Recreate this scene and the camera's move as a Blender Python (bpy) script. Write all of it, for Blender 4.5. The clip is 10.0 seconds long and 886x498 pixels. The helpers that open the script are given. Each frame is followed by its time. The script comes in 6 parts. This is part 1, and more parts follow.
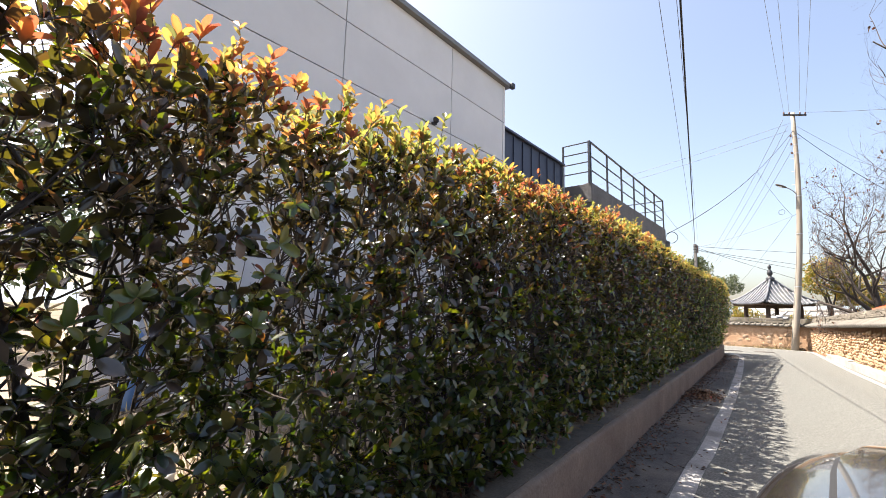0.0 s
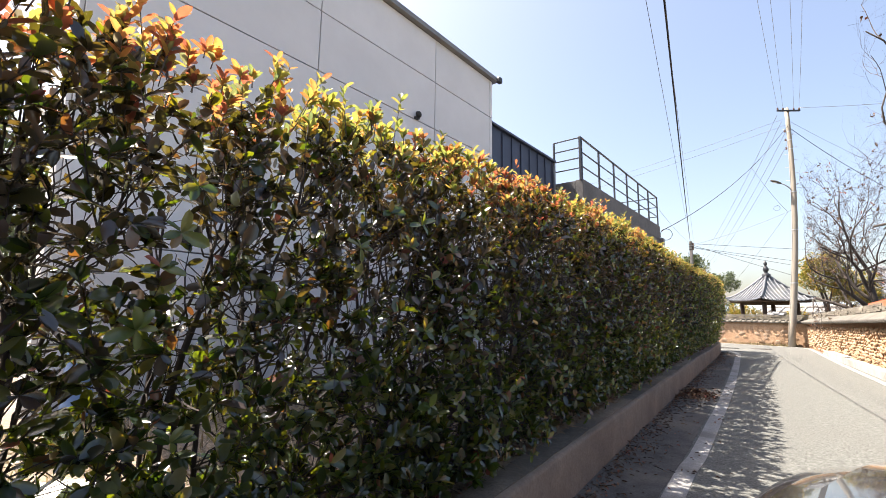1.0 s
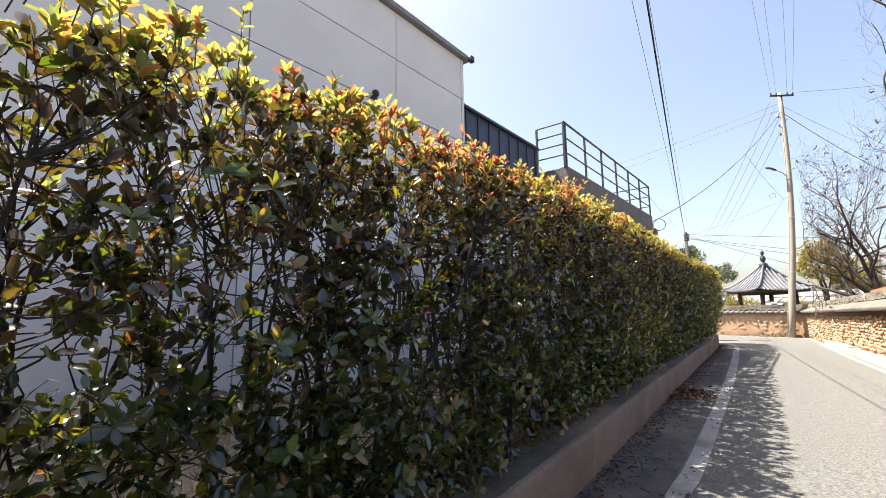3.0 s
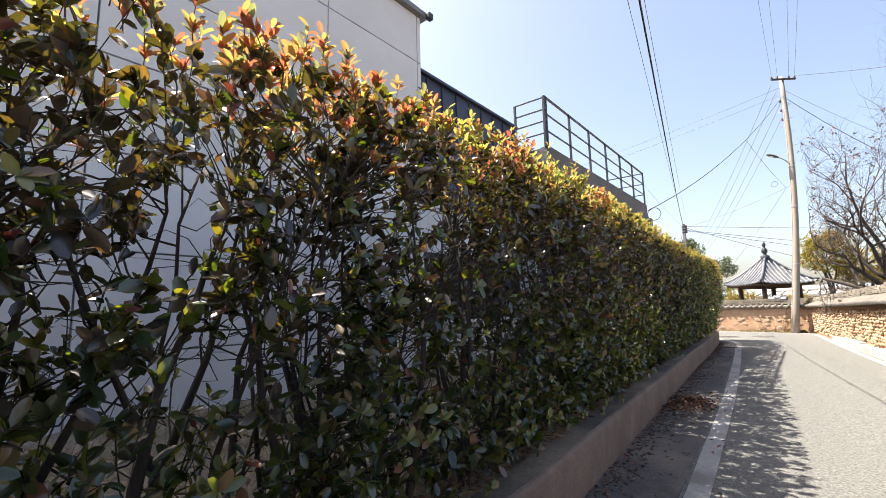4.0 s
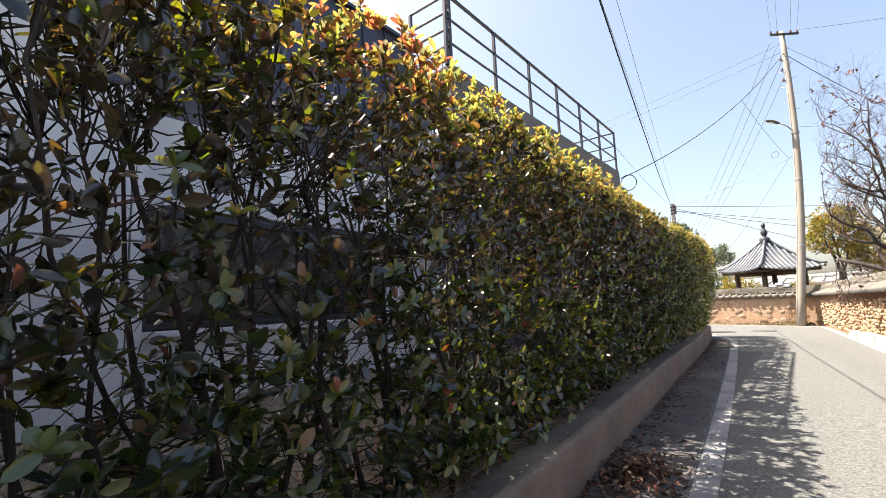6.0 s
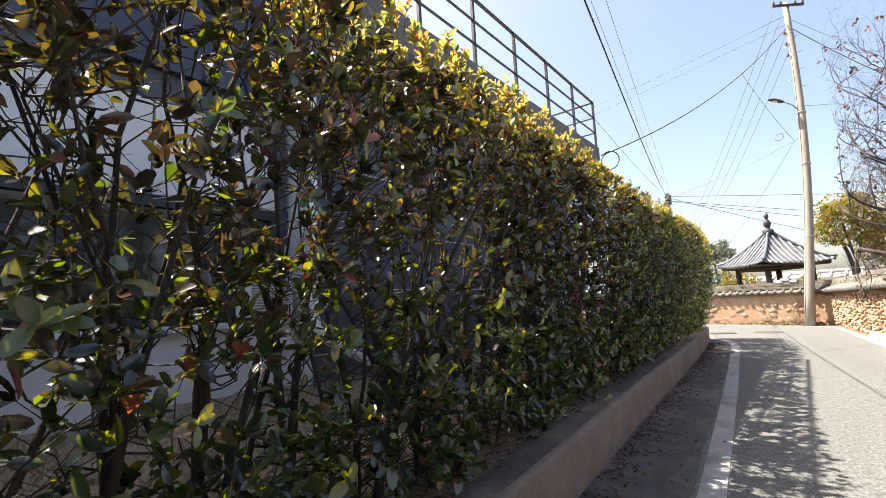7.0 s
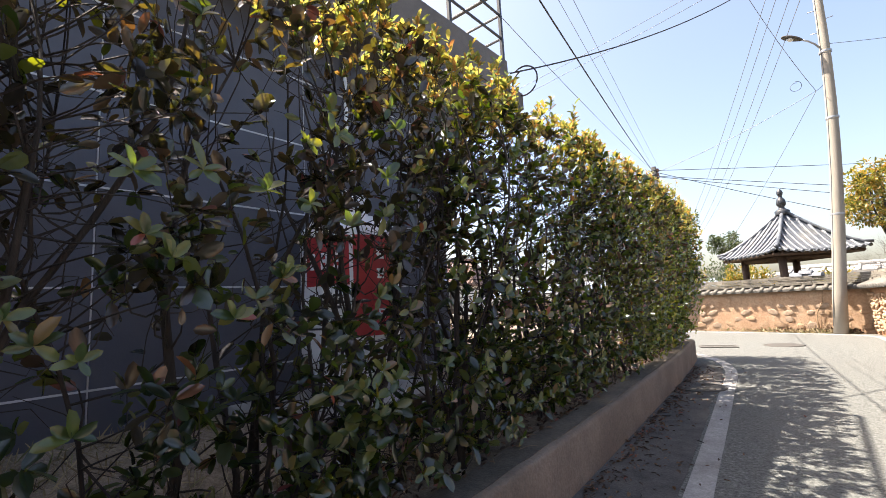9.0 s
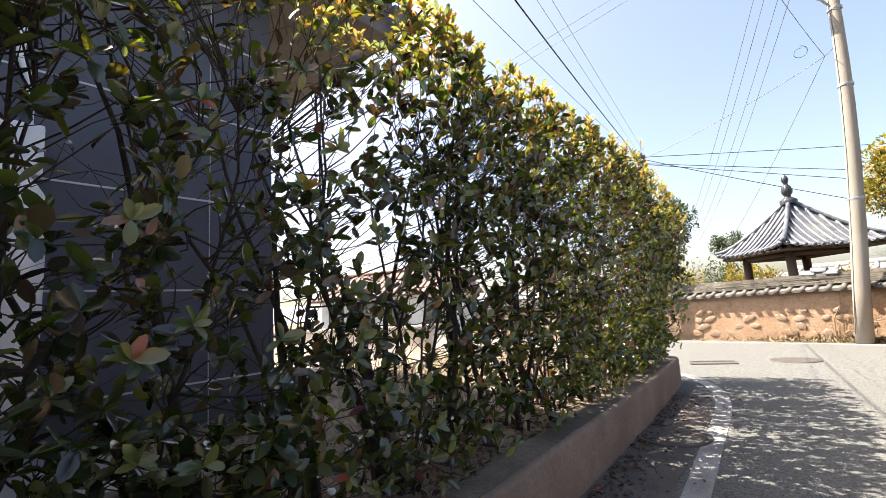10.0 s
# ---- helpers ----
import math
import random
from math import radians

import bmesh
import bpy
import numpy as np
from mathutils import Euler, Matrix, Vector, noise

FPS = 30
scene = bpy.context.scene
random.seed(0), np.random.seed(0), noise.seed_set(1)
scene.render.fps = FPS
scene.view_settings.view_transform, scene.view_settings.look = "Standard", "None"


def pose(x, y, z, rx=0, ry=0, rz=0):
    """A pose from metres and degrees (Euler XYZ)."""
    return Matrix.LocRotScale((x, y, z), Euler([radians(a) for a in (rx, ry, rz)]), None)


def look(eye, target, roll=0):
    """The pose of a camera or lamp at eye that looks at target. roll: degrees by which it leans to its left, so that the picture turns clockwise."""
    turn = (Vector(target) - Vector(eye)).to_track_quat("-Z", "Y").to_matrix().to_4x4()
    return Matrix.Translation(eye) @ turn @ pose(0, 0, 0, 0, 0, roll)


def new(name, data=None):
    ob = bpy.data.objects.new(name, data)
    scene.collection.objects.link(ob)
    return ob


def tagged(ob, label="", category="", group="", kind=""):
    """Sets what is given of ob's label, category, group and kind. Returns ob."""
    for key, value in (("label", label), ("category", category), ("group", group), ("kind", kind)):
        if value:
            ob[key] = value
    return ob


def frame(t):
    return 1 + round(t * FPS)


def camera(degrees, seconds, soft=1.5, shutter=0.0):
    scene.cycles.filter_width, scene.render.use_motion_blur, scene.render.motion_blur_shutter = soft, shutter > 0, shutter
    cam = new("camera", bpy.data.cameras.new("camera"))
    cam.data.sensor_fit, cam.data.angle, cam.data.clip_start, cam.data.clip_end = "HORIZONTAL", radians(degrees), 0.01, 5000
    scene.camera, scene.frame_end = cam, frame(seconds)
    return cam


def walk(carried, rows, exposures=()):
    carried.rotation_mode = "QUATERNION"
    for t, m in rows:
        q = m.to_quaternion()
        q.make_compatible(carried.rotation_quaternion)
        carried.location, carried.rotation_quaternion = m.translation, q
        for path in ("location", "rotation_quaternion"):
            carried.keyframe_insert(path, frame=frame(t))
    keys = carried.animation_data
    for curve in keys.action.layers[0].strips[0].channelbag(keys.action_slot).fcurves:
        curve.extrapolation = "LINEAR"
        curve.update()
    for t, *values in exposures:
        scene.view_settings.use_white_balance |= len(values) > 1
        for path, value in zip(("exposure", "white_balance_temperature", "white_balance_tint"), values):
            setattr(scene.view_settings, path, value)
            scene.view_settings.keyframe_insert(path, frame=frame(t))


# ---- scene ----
cam = camera(90.0, 10.0, soft=0.55)
PATH = [
    (0, (0.874, 0.708, 1.37), (-0.386, 2.235, 1.651), 1.5),
    (0.5, (0.897, 0.866, 1.379), (-0.359, 2.397, 1.663), 1.0),
    (1, (0.897, 0.985, 1.362), (-0.355, 2.518, 1.647), 0.8),
    (1.5, (0.892, 1.003, 1.353), (-0.355, 2.541, 1.638), 0.3),
    (2, (0.899, 1.034, 1.342), (-0.342, 2.576, 1.626), -0.1),
    (2.2, (0.894, 1.1, 1.344), (-0.348, 2.642, 1.628), -0.25),
    (3.5, (0.75, 2.349, 1.376), (-0.493, 3.891, 1.654), -1.1),
    (4, (0.661, 2.987, 1.364), (-0.582, 4.53, 1.636), -1.4),
    (4.5, (0.588, 3.736, 1.357), (-0.656, 5.279, 1.625), -1.7),
    (5, (0.523, 4.55, 1.355), (-0.721, 6.094, 1.617), -2.0),
    (5.5, (0.463, 5.436, 1.34), (-0.778, 6.983, 1.593), -2.2),
    (7, (0.188, 8.385, 1.266), (-1.054, 9.933, 1.516), -2.7),
    (7.5, (0.101, 9.425, 1.252), (-1.145, 10.97, 1.5), -2.9),
    (8, (0.043, 10.504, 1.242), (-1.208, 12.045, 1.495), -3.0),
    (8.5, (-0.003, 11.635, 1.227), (-1.26, 13.169, 1.486), -3.3),
    (9, (-0.034, 12.878, 1.247), (-1.309, 14.399, 1.496), -3.1),
    (9.5, (-0.101, 14.061, 1.231), (-1.384, 15.574, 1.489), -3.4),
    (10, (-0.176, 15.205, 1.203), (-1.461, 16.711, 1.486), -3.9),
]
walk(cam, [(t, look(eye, target, roll)) for t, eye, target, roll in PATH], exposures=[(0, 1.86, 7100, 14), (6, 1.9, 7100, 14), (8.5, 1.98, 7100, 14), (10, 1.98, 7100, 14)])

# ---- light ----
SUN_TO = Vector((-0.555, -0.134, 1.0)).normalized()      # from the ground towards the sun
world = bpy.data.worlds.new("world")
scene.world = world
world.use_nodes = True
wn = world.node_tree
sky = wn.nodes.new("ShaderNodeTexSky")
sky.sky_type = "NISHITA"
sky.sun_disc = False
sky.sun_elevation = math.asin(SUN_TO.z)
sky.sun_rotation = math.atan2(SUN_TO.x, SUN_TO.y)
sky.altitude, sky.air_density, sky.dust_density, sky.ozone_density = 50, 1.0, 3.2, 0.8
wn.links.new(sky.outputs[0], wn.nodes["Background"].inputs[0])
wn.nodes["Background"].inputs[1].default_value = 0.09
sun_data = bpy.data.lights.new("sun", "SUN")
sun_data.energy, sun_data.angle, sun_data.color = 5.0, radians(0.55), (1.0, 0.95, 0.87)
sun = new("sun", sun_data)
sun.matrix_world = look((0, 0, 30), tuple(Vector((0, 0, 30)) - SUN_TO))


# ---- materials ----
def mat(name, a, b, scale=4.0, rough=0.8, bump=0.0, bump_scale=40.0, metal=0.0, stain=None, stain_scale=0.7, stain_at=0.6,
        vary=0.0, island=0.0, stretch=(1, 1, 1), spec=0.5, coat=0.0, speck=None):
    """Two mottled colours, a larger stain, a fine relief, and a change of brightness from piece to piece."""
    m = bpy.data.materials.new(name)
    m.use_nodes = True
    nt = m.node_tree
    bsdf = nt.nodes["Principled BSDF"]
    N = lambda kind: nt.nodes.new(kind)
    L = nt.links.new
    geo = N("ShaderNodeTexCoord")
    mp = N("ShaderNodeMapping")
    mp.inputs["Scale"].default_value = stretch
    L(geo.outputs["Object"], mp.inputs[0])
    n1 = N("ShaderNodeTexNoise")
    n1.inputs["Scale"].default_value, n1.inputs["Detail"].default_value, n1.inputs["Roughness"].default_value = scale, 6, 0.65
    L(mp.outputs[0], n1.inputs["Vector"])
    ramp = N("ShaderNodeValToRGB")
    ramp.color_ramp.elements[0].position, ramp.color_ramp.elements[1].position = 0.32, 0.68
    ramp.color_ramp.elements[0].color, ramp.color_ramp.elements[1].color = (*a, 1), (*b, 1)
    L(n1.outputs["Fac"], ramp.inputs[0])
    col = ramp.outputs[0]
    if stain:
        n2 = N("ShaderNodeTexNoise")
        n2.inputs["Scale"].default_value, n2.inputs["Detail"].default_value = stain_scale, 4
        L(mp.outputs[0], n2.inputs["Vector"])
        r2 = N("ShaderNodeValToRGB")
        r2.color_ramp.elements[0].position, r2.color_ramp.elements[1].position = stain_at - 0.08, stain_at + 0.12
        L(n2.outputs["Fac"], r2.inputs[0])
        mx = N("ShaderNodeMix")
        mx.data_type = "RGBA"
        L(r2.outputs[0], mx.inputs["Factor"])
        L(col, mx.inputs["A"])
        mx.inputs["B"].default_value = (*stain, 1)
        col = mx.outputs["Result"]
    for amount, kind, out in ((vary, "ShaderNodeObjectInfo", "Random"), (island, "ShaderNodeNewGeometry", "Random Per Island")):
        if amount:
            inf = N(kind)
            mr = N("ShaderNodeMapRange")
            mr.inputs["To Min"].default_value, mr.inputs["To Max"].default_value = 1 - amount, 1 + amount
            L(inf.outputs[out], mr.inputs["Value"])
            hs = N("ShaderNodeHueSaturation")
            L(mr.outputs[0], hs.inputs["Value"])
            L(col, hs.inputs["Color"])
            col = hs.outputs[0]
    if speck:
        n4 = N("ShaderNodeTexNoise")
        n4.inputs["Scale"].default_value, n4.inputs["Detail"].default_value, n4.inputs["Roughness"].default_value = speck[0], 3, 0.8
        L(mp.outputs[0], n4.inputs["Vector"])
        m4 = N("ShaderNodeMapRange")
        m4.inputs["From Min"].default_value, m4.inputs["From Max"].default_value = 0.3, 0.7
        m4.inputs["To Min"].default_value, m4.inputs["To Max"].default_value = 1 - speck[1], 1 + speck[1]
        L(n4.outputs["Fac"], m4.inputs["Value"])
        h4 = N("ShaderNodeHueSaturation")
        L(m4.outputs[0], h4.inputs["Value"])
        L(col, h4.inputs["Color"])
        col = h4.outputs[0]
    L(col, bsdf.inputs["Base Color"])
    rr = N("ShaderNodeMapRange")
    rr.inputs["To Min"].default_value, rr.inputs["To Max"].default_value = max(rough - 0.1, 0.02), min(rough + 0.1, 1)
    L(n1.outputs["Fac"], rr.inputs["Value"])
    L(rr.outputs[0], bsdf.inputs["Roughness"])
    bsdf.inputs["Metallic"].default_value = metal
    bsdf.inputs["Specular IOR Level"].default_value = spec
    bsdf.inputs["Coat Weight"].default_value = coat
    bsdf.inputs["Coat Roughness"].default_value = 0.04
    if bump:
        n3 = N("ShaderNodeTexNoise")
        n3.inputs["Scale"].default_value, n3.inputs["Detail"].default_value = bump_scale, 5
        L(mp.outputs[0], n3.inputs["Vector"])
        bp = N("ShaderNodeBump")
        bp.inputs["Strength"].default_value, bp.inputs["Distance"].default_value = bump, 0.02
        L(n3.outputs["Fac"], bp.inputs["Height"])
        L(bp.outputs[0], bsdf.inputs["Normal"])
    return m


def leaf_mat(name, stops, rough=0.38, through_part=0.35, spec=0.5, glow=1.9, tint=(0.5, 1.05), lit=None):
    """Leaves whose colour changes from leaf to leaf, and that let light through."""
    m = bpy.data.materials.new(name)
    m.use_nodes = True
    nt = m.node_tree
    L = nt.links.new
    bsdf, out = nt.nodes["Principled BSDF"], nt.nodes["Material Output"]
    geo = nt.nodes.new("ShaderNodeNewGeometry")
    ramp = nt.nodes.new("ShaderNodeValToRGB")
    el = ramp.color_ramp.elements
    while len(el) < len(stops):
        el.new(0.5)
    for e, (p, c) in zip(el, stops):
        e.position, e.color = p, (*c, 1)
    L(geo.outputs["Random Per Island"], ramp.inputs[0])
    n = nt.nodes.new("ShaderNodeTexNoise")
    n.inputs["Scale"].default_value, n.inputs["Detail"].default_value = 60, 3
    tc = nt.nodes.new("ShaderNodeTexCoord")
    L(tc.outputs["Object"], n.inputs["Vector"])
    mr = nt.nodes.new("ShaderNodeMapRange")
    mr.inputs["To Min"].default_value, mr.inputs["To Max"].default_value = 0.7, 1.3
    L(n.outputs["Fac"], mr.inputs["Value"])
    hs = nt.nodes.new("ShaderNodeHueSaturation")
    L(mr.outputs[0], hs.inputs["Value"])
    L(ramp.outputs[0], hs.inputs["Color"])
    L(hs.outputs[0], bsdf.inputs["Base Color"])
    bsdf.inputs["Roughness"].default_value = rough
    bsdf.inputs["Specular IOR Level"].default_value = spec
    tr = nt.nodes.new("ShaderNodeBsdfTranslucent")
    br = nt.nodes.new("ShaderNodeHueSaturation")
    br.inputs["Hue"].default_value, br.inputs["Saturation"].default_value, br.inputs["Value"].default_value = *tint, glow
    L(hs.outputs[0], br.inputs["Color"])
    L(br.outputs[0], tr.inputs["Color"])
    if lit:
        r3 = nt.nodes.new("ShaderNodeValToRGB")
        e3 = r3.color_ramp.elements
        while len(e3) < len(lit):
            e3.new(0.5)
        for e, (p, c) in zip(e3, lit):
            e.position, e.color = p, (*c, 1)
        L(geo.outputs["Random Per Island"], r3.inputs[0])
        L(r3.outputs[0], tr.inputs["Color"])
    mix = nt.nodes.new("ShaderNodeMixShader")
    mix.inputs[0].default_value = through_part
    L(bsdf.outputs[0], mix.inputs[1])
    L(tr.outputs[0], mix.inputs[2])
    L(mix.outputs[0], out.inputs["Surface"])
    return m


ASPHALT = mat("asphalt", (0.072, 0.077, 0.073), (0.15, 0.156, 0.146), 14, 0.92, 0.55, 160, stain=(0.11, 0.114, 0.107), stain_scale=0.35, stain_at=0.52, speck=(42, 0.75))
SILT = mat("gutter_silt", (0.04, 0.039, 0.038), (0.1, 0.097, 0.092), 5, 0.88, 0.5, 90, stain=(0.15, 0.13, 0.11), stain_scale=0.9, stain_at=0.57, speck=(55, 0.3))
LINE = mat("road_paint", (0.23, 0.23, 0.224), (0.33, 0.328, 0.32), 14, 0.75, 0.3, 110, stain=(0.16, 0.155, 0.145), stain_scale=2.2, stain_at=0.54, speck=(60, 0.25))
KERB_TOP_DARK = mat("dark_kerb_top", (0.05, 0.046, 0.038), (0.1, 0.088, 0.07), 7, 0.95, 0.6, 70, stain=(0.19, 0.15, 0.11), stain_scale=1.1, stain_at=0.56, speck=(45, 0.35))
KERB = mat("kerb_concrete", (0.125, 0.102, 0.082), (0.2, 0.162, 0.13), 3.5, 0.9, 0.35, 55, stain=(0.12, 0.096, 0.076), stain_scale=1.3, stain_at=0.58, speck=(40, 0.2))
SOIL = mat("garden_soil", (0.14, 0.112, 0.082), (0.27, 0.215, 0.157), 9, 1.0, 0.8, 45, stain=(0.281, 0.225, 0.162), stain_scale=1.6, speck=(60, 0.4))
EARTH = mat("dry_earth", (0.096, 0.078, 0.048), (0.155, 0.126, 0.080), 0.8, 1.0, 0.5, 8, stain=(0.067, 0.074, 0.037), stain_scale=0.12)
PANEL = mat("facade_panel", (0.6, 0.6, 0.61), (0.67, 0.67, 0.68), 1.2, 0.55, 0.08, 160, stain=(0.57, 0.57, 0.575), stain_scale=0.5, vary=0.03)
JOINT = mat("joint_sealant", (0.16, 0.16, 0.17), (0.2, 0.2, 0.21), 8, 0.7)
COPING = mat("coping_metal", (0.2, 0.19, 0.18), (0.26, 0.25, 0.235), 3, 0.45, metal=0.6)
SEAM = mat("dark_seam_metal", (0.042, 0.052, 0.085), (0.056, 0.067, 0.105), 2, 0.5, metal=0.3)
CHARCOAL = mat("charcoal_panel", (0.06, 0.065, 0.088), (0.086, 0.091, 0.118), 1.6, 0.6, 0.1, 90, vary=0.08)
PALE_JOINT = mat("pale_joint", (0.5, 0.51, 0.53), (0.6, 0.61, 0.63), 5, 0.7)
STUCCO = mat("grey_stucco", (0.12, 0.118, 0.12), (0.165, 0.16, 0.16), 5, 0.95, 0.5, 130, stain=(0.1, 0.098, 0.1), stain_scale=0.9)
CONCRETE = mat("plain_concrete", (0.266, 0.259, 0.244), (0.348, 0.337, 0.318), 3, 0.9, 0.25, 60, stain=(0.207, 0.200, 0.185), stain_scale=0.8)
POLE_C = mat("pole_concrete", (0.215, 0.192, 0.159), (0.281, 0.255, 0.215), 2.5, 0.9, 0.2, 90, stretch=(1, 1, 0.25), stain=(0.237, 0.215, 0.185), stain_scale=0.6)
STEEL = mat("painted_steel", (0.02, 0.022, 0.026), (0.03, 0.032, 0.038), 10, 0.45)
GALV = mat("galvanised_steel", (0.3, 0.31, 0.32), (0.4, 0.41, 0.42), 12, 0.5, metal=0.7)
RUBBER = mat("black_cable", (0.012, 0.012, 0.013), (0.018, 0.018, 0.02), 20, 0.6)
GREY_WIRE = mat("bare_wire", (0.16, 0.17, 0.18), (0.2, 0.21, 0.22), 20, 0.5, metal=0.3)
WHITE_PVC = mat("white_plastic", (0.78, 0.79, 0.8), (0.84, 0.85, 0.86), 3, 0.4, stain=(0.58, 0.57, 0.54), stain_scale=1.5, stain_at=0.66)
BLUE_PVC = mat("blue_plastic", (0.1, 0.2, 0.42), (0.14, 0.27, 0.5), 3, 0.3)
RED_LABEL = mat("red_label", (0.36, 0.025, 0.03), (0.44, 0.035, 0.04), 4, 0.45)
INK = mat("black_ink", (0.02, 0.02, 0.025), (0.03, 0.03, 0.035), 8, 0.6)
GLASS_DK = mat("dark_window_glass", (0.012, 0.015, 0.02), (0.018, 0.022, 0.028), 1, 0.06, spec=0.8)
FRAME = mat("window_frame_metal", (0.03, 0.032, 0.036), (0.045, 0.047, 0.05), 5, 0.45, metal=0.4)
MUD = mat("ochre_mud", (0.326, 0.148, 0.070), (0.407, 0.222, 0.122), 3.5, 1.0, 0.7, 35, stain=(0.326, 0.155, 0.078), stain_scale=1.1, stain_at=0.6, speck=(18, 0.25))
STONE = mat("wall_stone", (0.311, 0.192, 0.111), (0.429, 0.303, 0.200), 9, 0.92, 0.8, 30, vary=0.2, stain=(0.370, 0.222, 0.126), stain_scale=5, stain_at=0.62)
STONE_G = mat("grey_stone", (0.266, 0.185, 0.126), (0.348, 0.259, 0.185), 9, 0.92, 0.5, 60, vary=0.2)
MUD_P = mat("pale_mud", (0.326, 0.200, 0.118), (0.407, 0.281, 0.185), 3.5, 1.0, 0.7, 35, stain=(0.333, 0.200, 0.122), stain_scale=1.1, stain_at=0.62, speck=(18, 0.25))
TILE = mat("clay_roof_tile", (0.063, 0.059, 0.053), (0.122, 0.115, 0.102), 7, 0.75, 0.3, 80, vary=0.25, island=0.15, stain=(0.141, 0.130, 0.104), stain_scale=2.5)
RIDGE = mat("weathered_ridge_tile", (0.111, 0.100, 0.081), (0.222, 0.200, 0.163), 6, 0.85, 0.4, 60, island=0.22, stain=(0.266, 0.244, 0.200), stain_scale=2.2)
TILE_D = mat("dark_roof_tile", (0.06, 0.07, 0.084), (0.16, 0.175, 0.2), 6, 0.42, 0.3, 80, vary=0.2, island=0.2, stain=(0.2, 0.2, 0.19), stain_scale=2.0, stain_at=0.62)
WOOD_D = mat("dark_timber", (0.045, 0.028, 0.018), (0.1, 0.06, 0.04), 4, 0.75, 0.3, 40, stretch=(4, 4, 0.6))
RED_WOOD = mat("red_painted_wood", (0.4, 0.1, 0.045), (0.52, 0.16, 0.07), 4, 0.6, 0.2, 40)
PLASTER = mat("white_plaster", (0.62, 0.6, 0.55), (0.74, 0.72, 0.67), 2, 0.9, 0.15, 60, stain=(0.5, 0.47, 0.42), stain_scale=0.8)
BARK = mat("shrub_bark", (0.014, 0.011, 0.010), (0.045, 0.034, 0.028), 18, 0.95, 0.6, 90, stretch=(1, 1, 0.3))
BARK_T = mat("tree_bark", (0.028, 0.023, 0.02), (0.075, 0.06, 0.052), 10, 0.95, 0.6, 60, stretch=(1, 1, 0.4))
TWIG = mat("bare_twig", (0.035, 0.026, 0.024), (0.08, 0.058, 0.05), 12, 0.9)
STRAW = mat("dry_straw", (0.17, 0.11, 0.065), (0.34, 0.24, 0.14), 6, 0.9, island=0.3)
IRON = mat("cast_iron", (0.05, 0.046, 0.042), (0.095, 0.088, 0.08), 12, 0.75, 0.5, 60, metal=0.2)
CAR_PAINT = mat("car_paint", (0.05, 0.043, 0.038), (0.06, 0.052, 0.046), 3, 0.22, metal=0.5, coat=1.0)
CAR_TRIM = mat("black_trim", (0.012, 0.012, 0.012), (0.02, 0.02, 0.02), 12, 0.6)
CAR_GLASS = mat("car_glass", (0.01, 0.012, 0.014), (0.014, 0.016, 0.018), 1, 0.03, spec=0.8)
CHROME = mat("chrome", (0.55, 0.55, 0.56), (0.6, 0.6, 0.61), 6, 0.12, metal=1.0)
LAMP_WHITE = mat("headlamp_lens", (0.5, 0.52, 0.54), (0.6, 0.62, 0.64), 12, 0.1)
FINIAL = mat("black_glazed_clay", (0.022, 0.025, 0.03), (0.045, 0.05, 0.058), 6, 0.4, 0.2, 40)
POLE_D = mat("weathered_pole", (0.045, 0.045, 0.045), (0.09, 0.088, 0.085), 4, 0.85, 0.3, 60, stretch=(1, 1, 0.3))
PORCELAIN = mat("brown_porcelain", (0.09, 0.05, 0.035), (0.13, 0.07, 0.05), 6, 0.25)

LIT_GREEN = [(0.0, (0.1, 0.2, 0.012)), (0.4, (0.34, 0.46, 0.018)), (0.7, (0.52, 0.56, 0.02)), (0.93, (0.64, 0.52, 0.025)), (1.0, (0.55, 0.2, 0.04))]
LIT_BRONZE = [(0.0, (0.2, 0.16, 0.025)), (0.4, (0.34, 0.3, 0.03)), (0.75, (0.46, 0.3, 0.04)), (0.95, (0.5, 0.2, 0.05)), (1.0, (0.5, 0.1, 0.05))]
# LEAF, LEAF_BRONZE: low stops carry the hedge's inner shade, high ones sky sheen.
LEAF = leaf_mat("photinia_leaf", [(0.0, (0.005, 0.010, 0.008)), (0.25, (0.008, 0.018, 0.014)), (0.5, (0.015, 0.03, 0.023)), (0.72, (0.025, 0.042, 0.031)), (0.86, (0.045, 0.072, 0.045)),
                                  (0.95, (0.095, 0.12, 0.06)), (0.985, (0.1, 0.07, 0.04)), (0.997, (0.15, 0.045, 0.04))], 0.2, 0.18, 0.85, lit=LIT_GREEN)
LEAF_BRONZE = leaf_mat("bronze_leaf", [(0.0, (0.008, 0.007, 0.009)), (0.25, (0.018, 0.014, 0.018)), (0.5, (0.015, 0.02, 0.019)), (0.75, (0.038, 0.028, 0.032)), (0.9, (0.066, 0.058, 0.048)),
                                       (0.975, (0.11, 0.085, 0.055)), (0.995, (0.14, 0.045, 0.05))], 0.2, 0.12, 0.85, lit=LIT_BRONZE)
# Paler leaf colour holding the light that the front rosettes catch.
LEAF_PALE = leaf_mat("pale_leaf", [(0.0, (0.0210, 0.0420, 0.0210)), (0.4, (0.0420, 0.0720, 0.0300)), (0.7, (0.0720, 0.1020, 0.0390)), (0.88, (0.1200, 0.1320, 0.0480)), (0.95, (0.1320, 0.0780, 0.0480)), (1.0, (0.22, 0.05, 0.05))], 0.25, 0.22, 0.7, lit=LIT_GREEN)
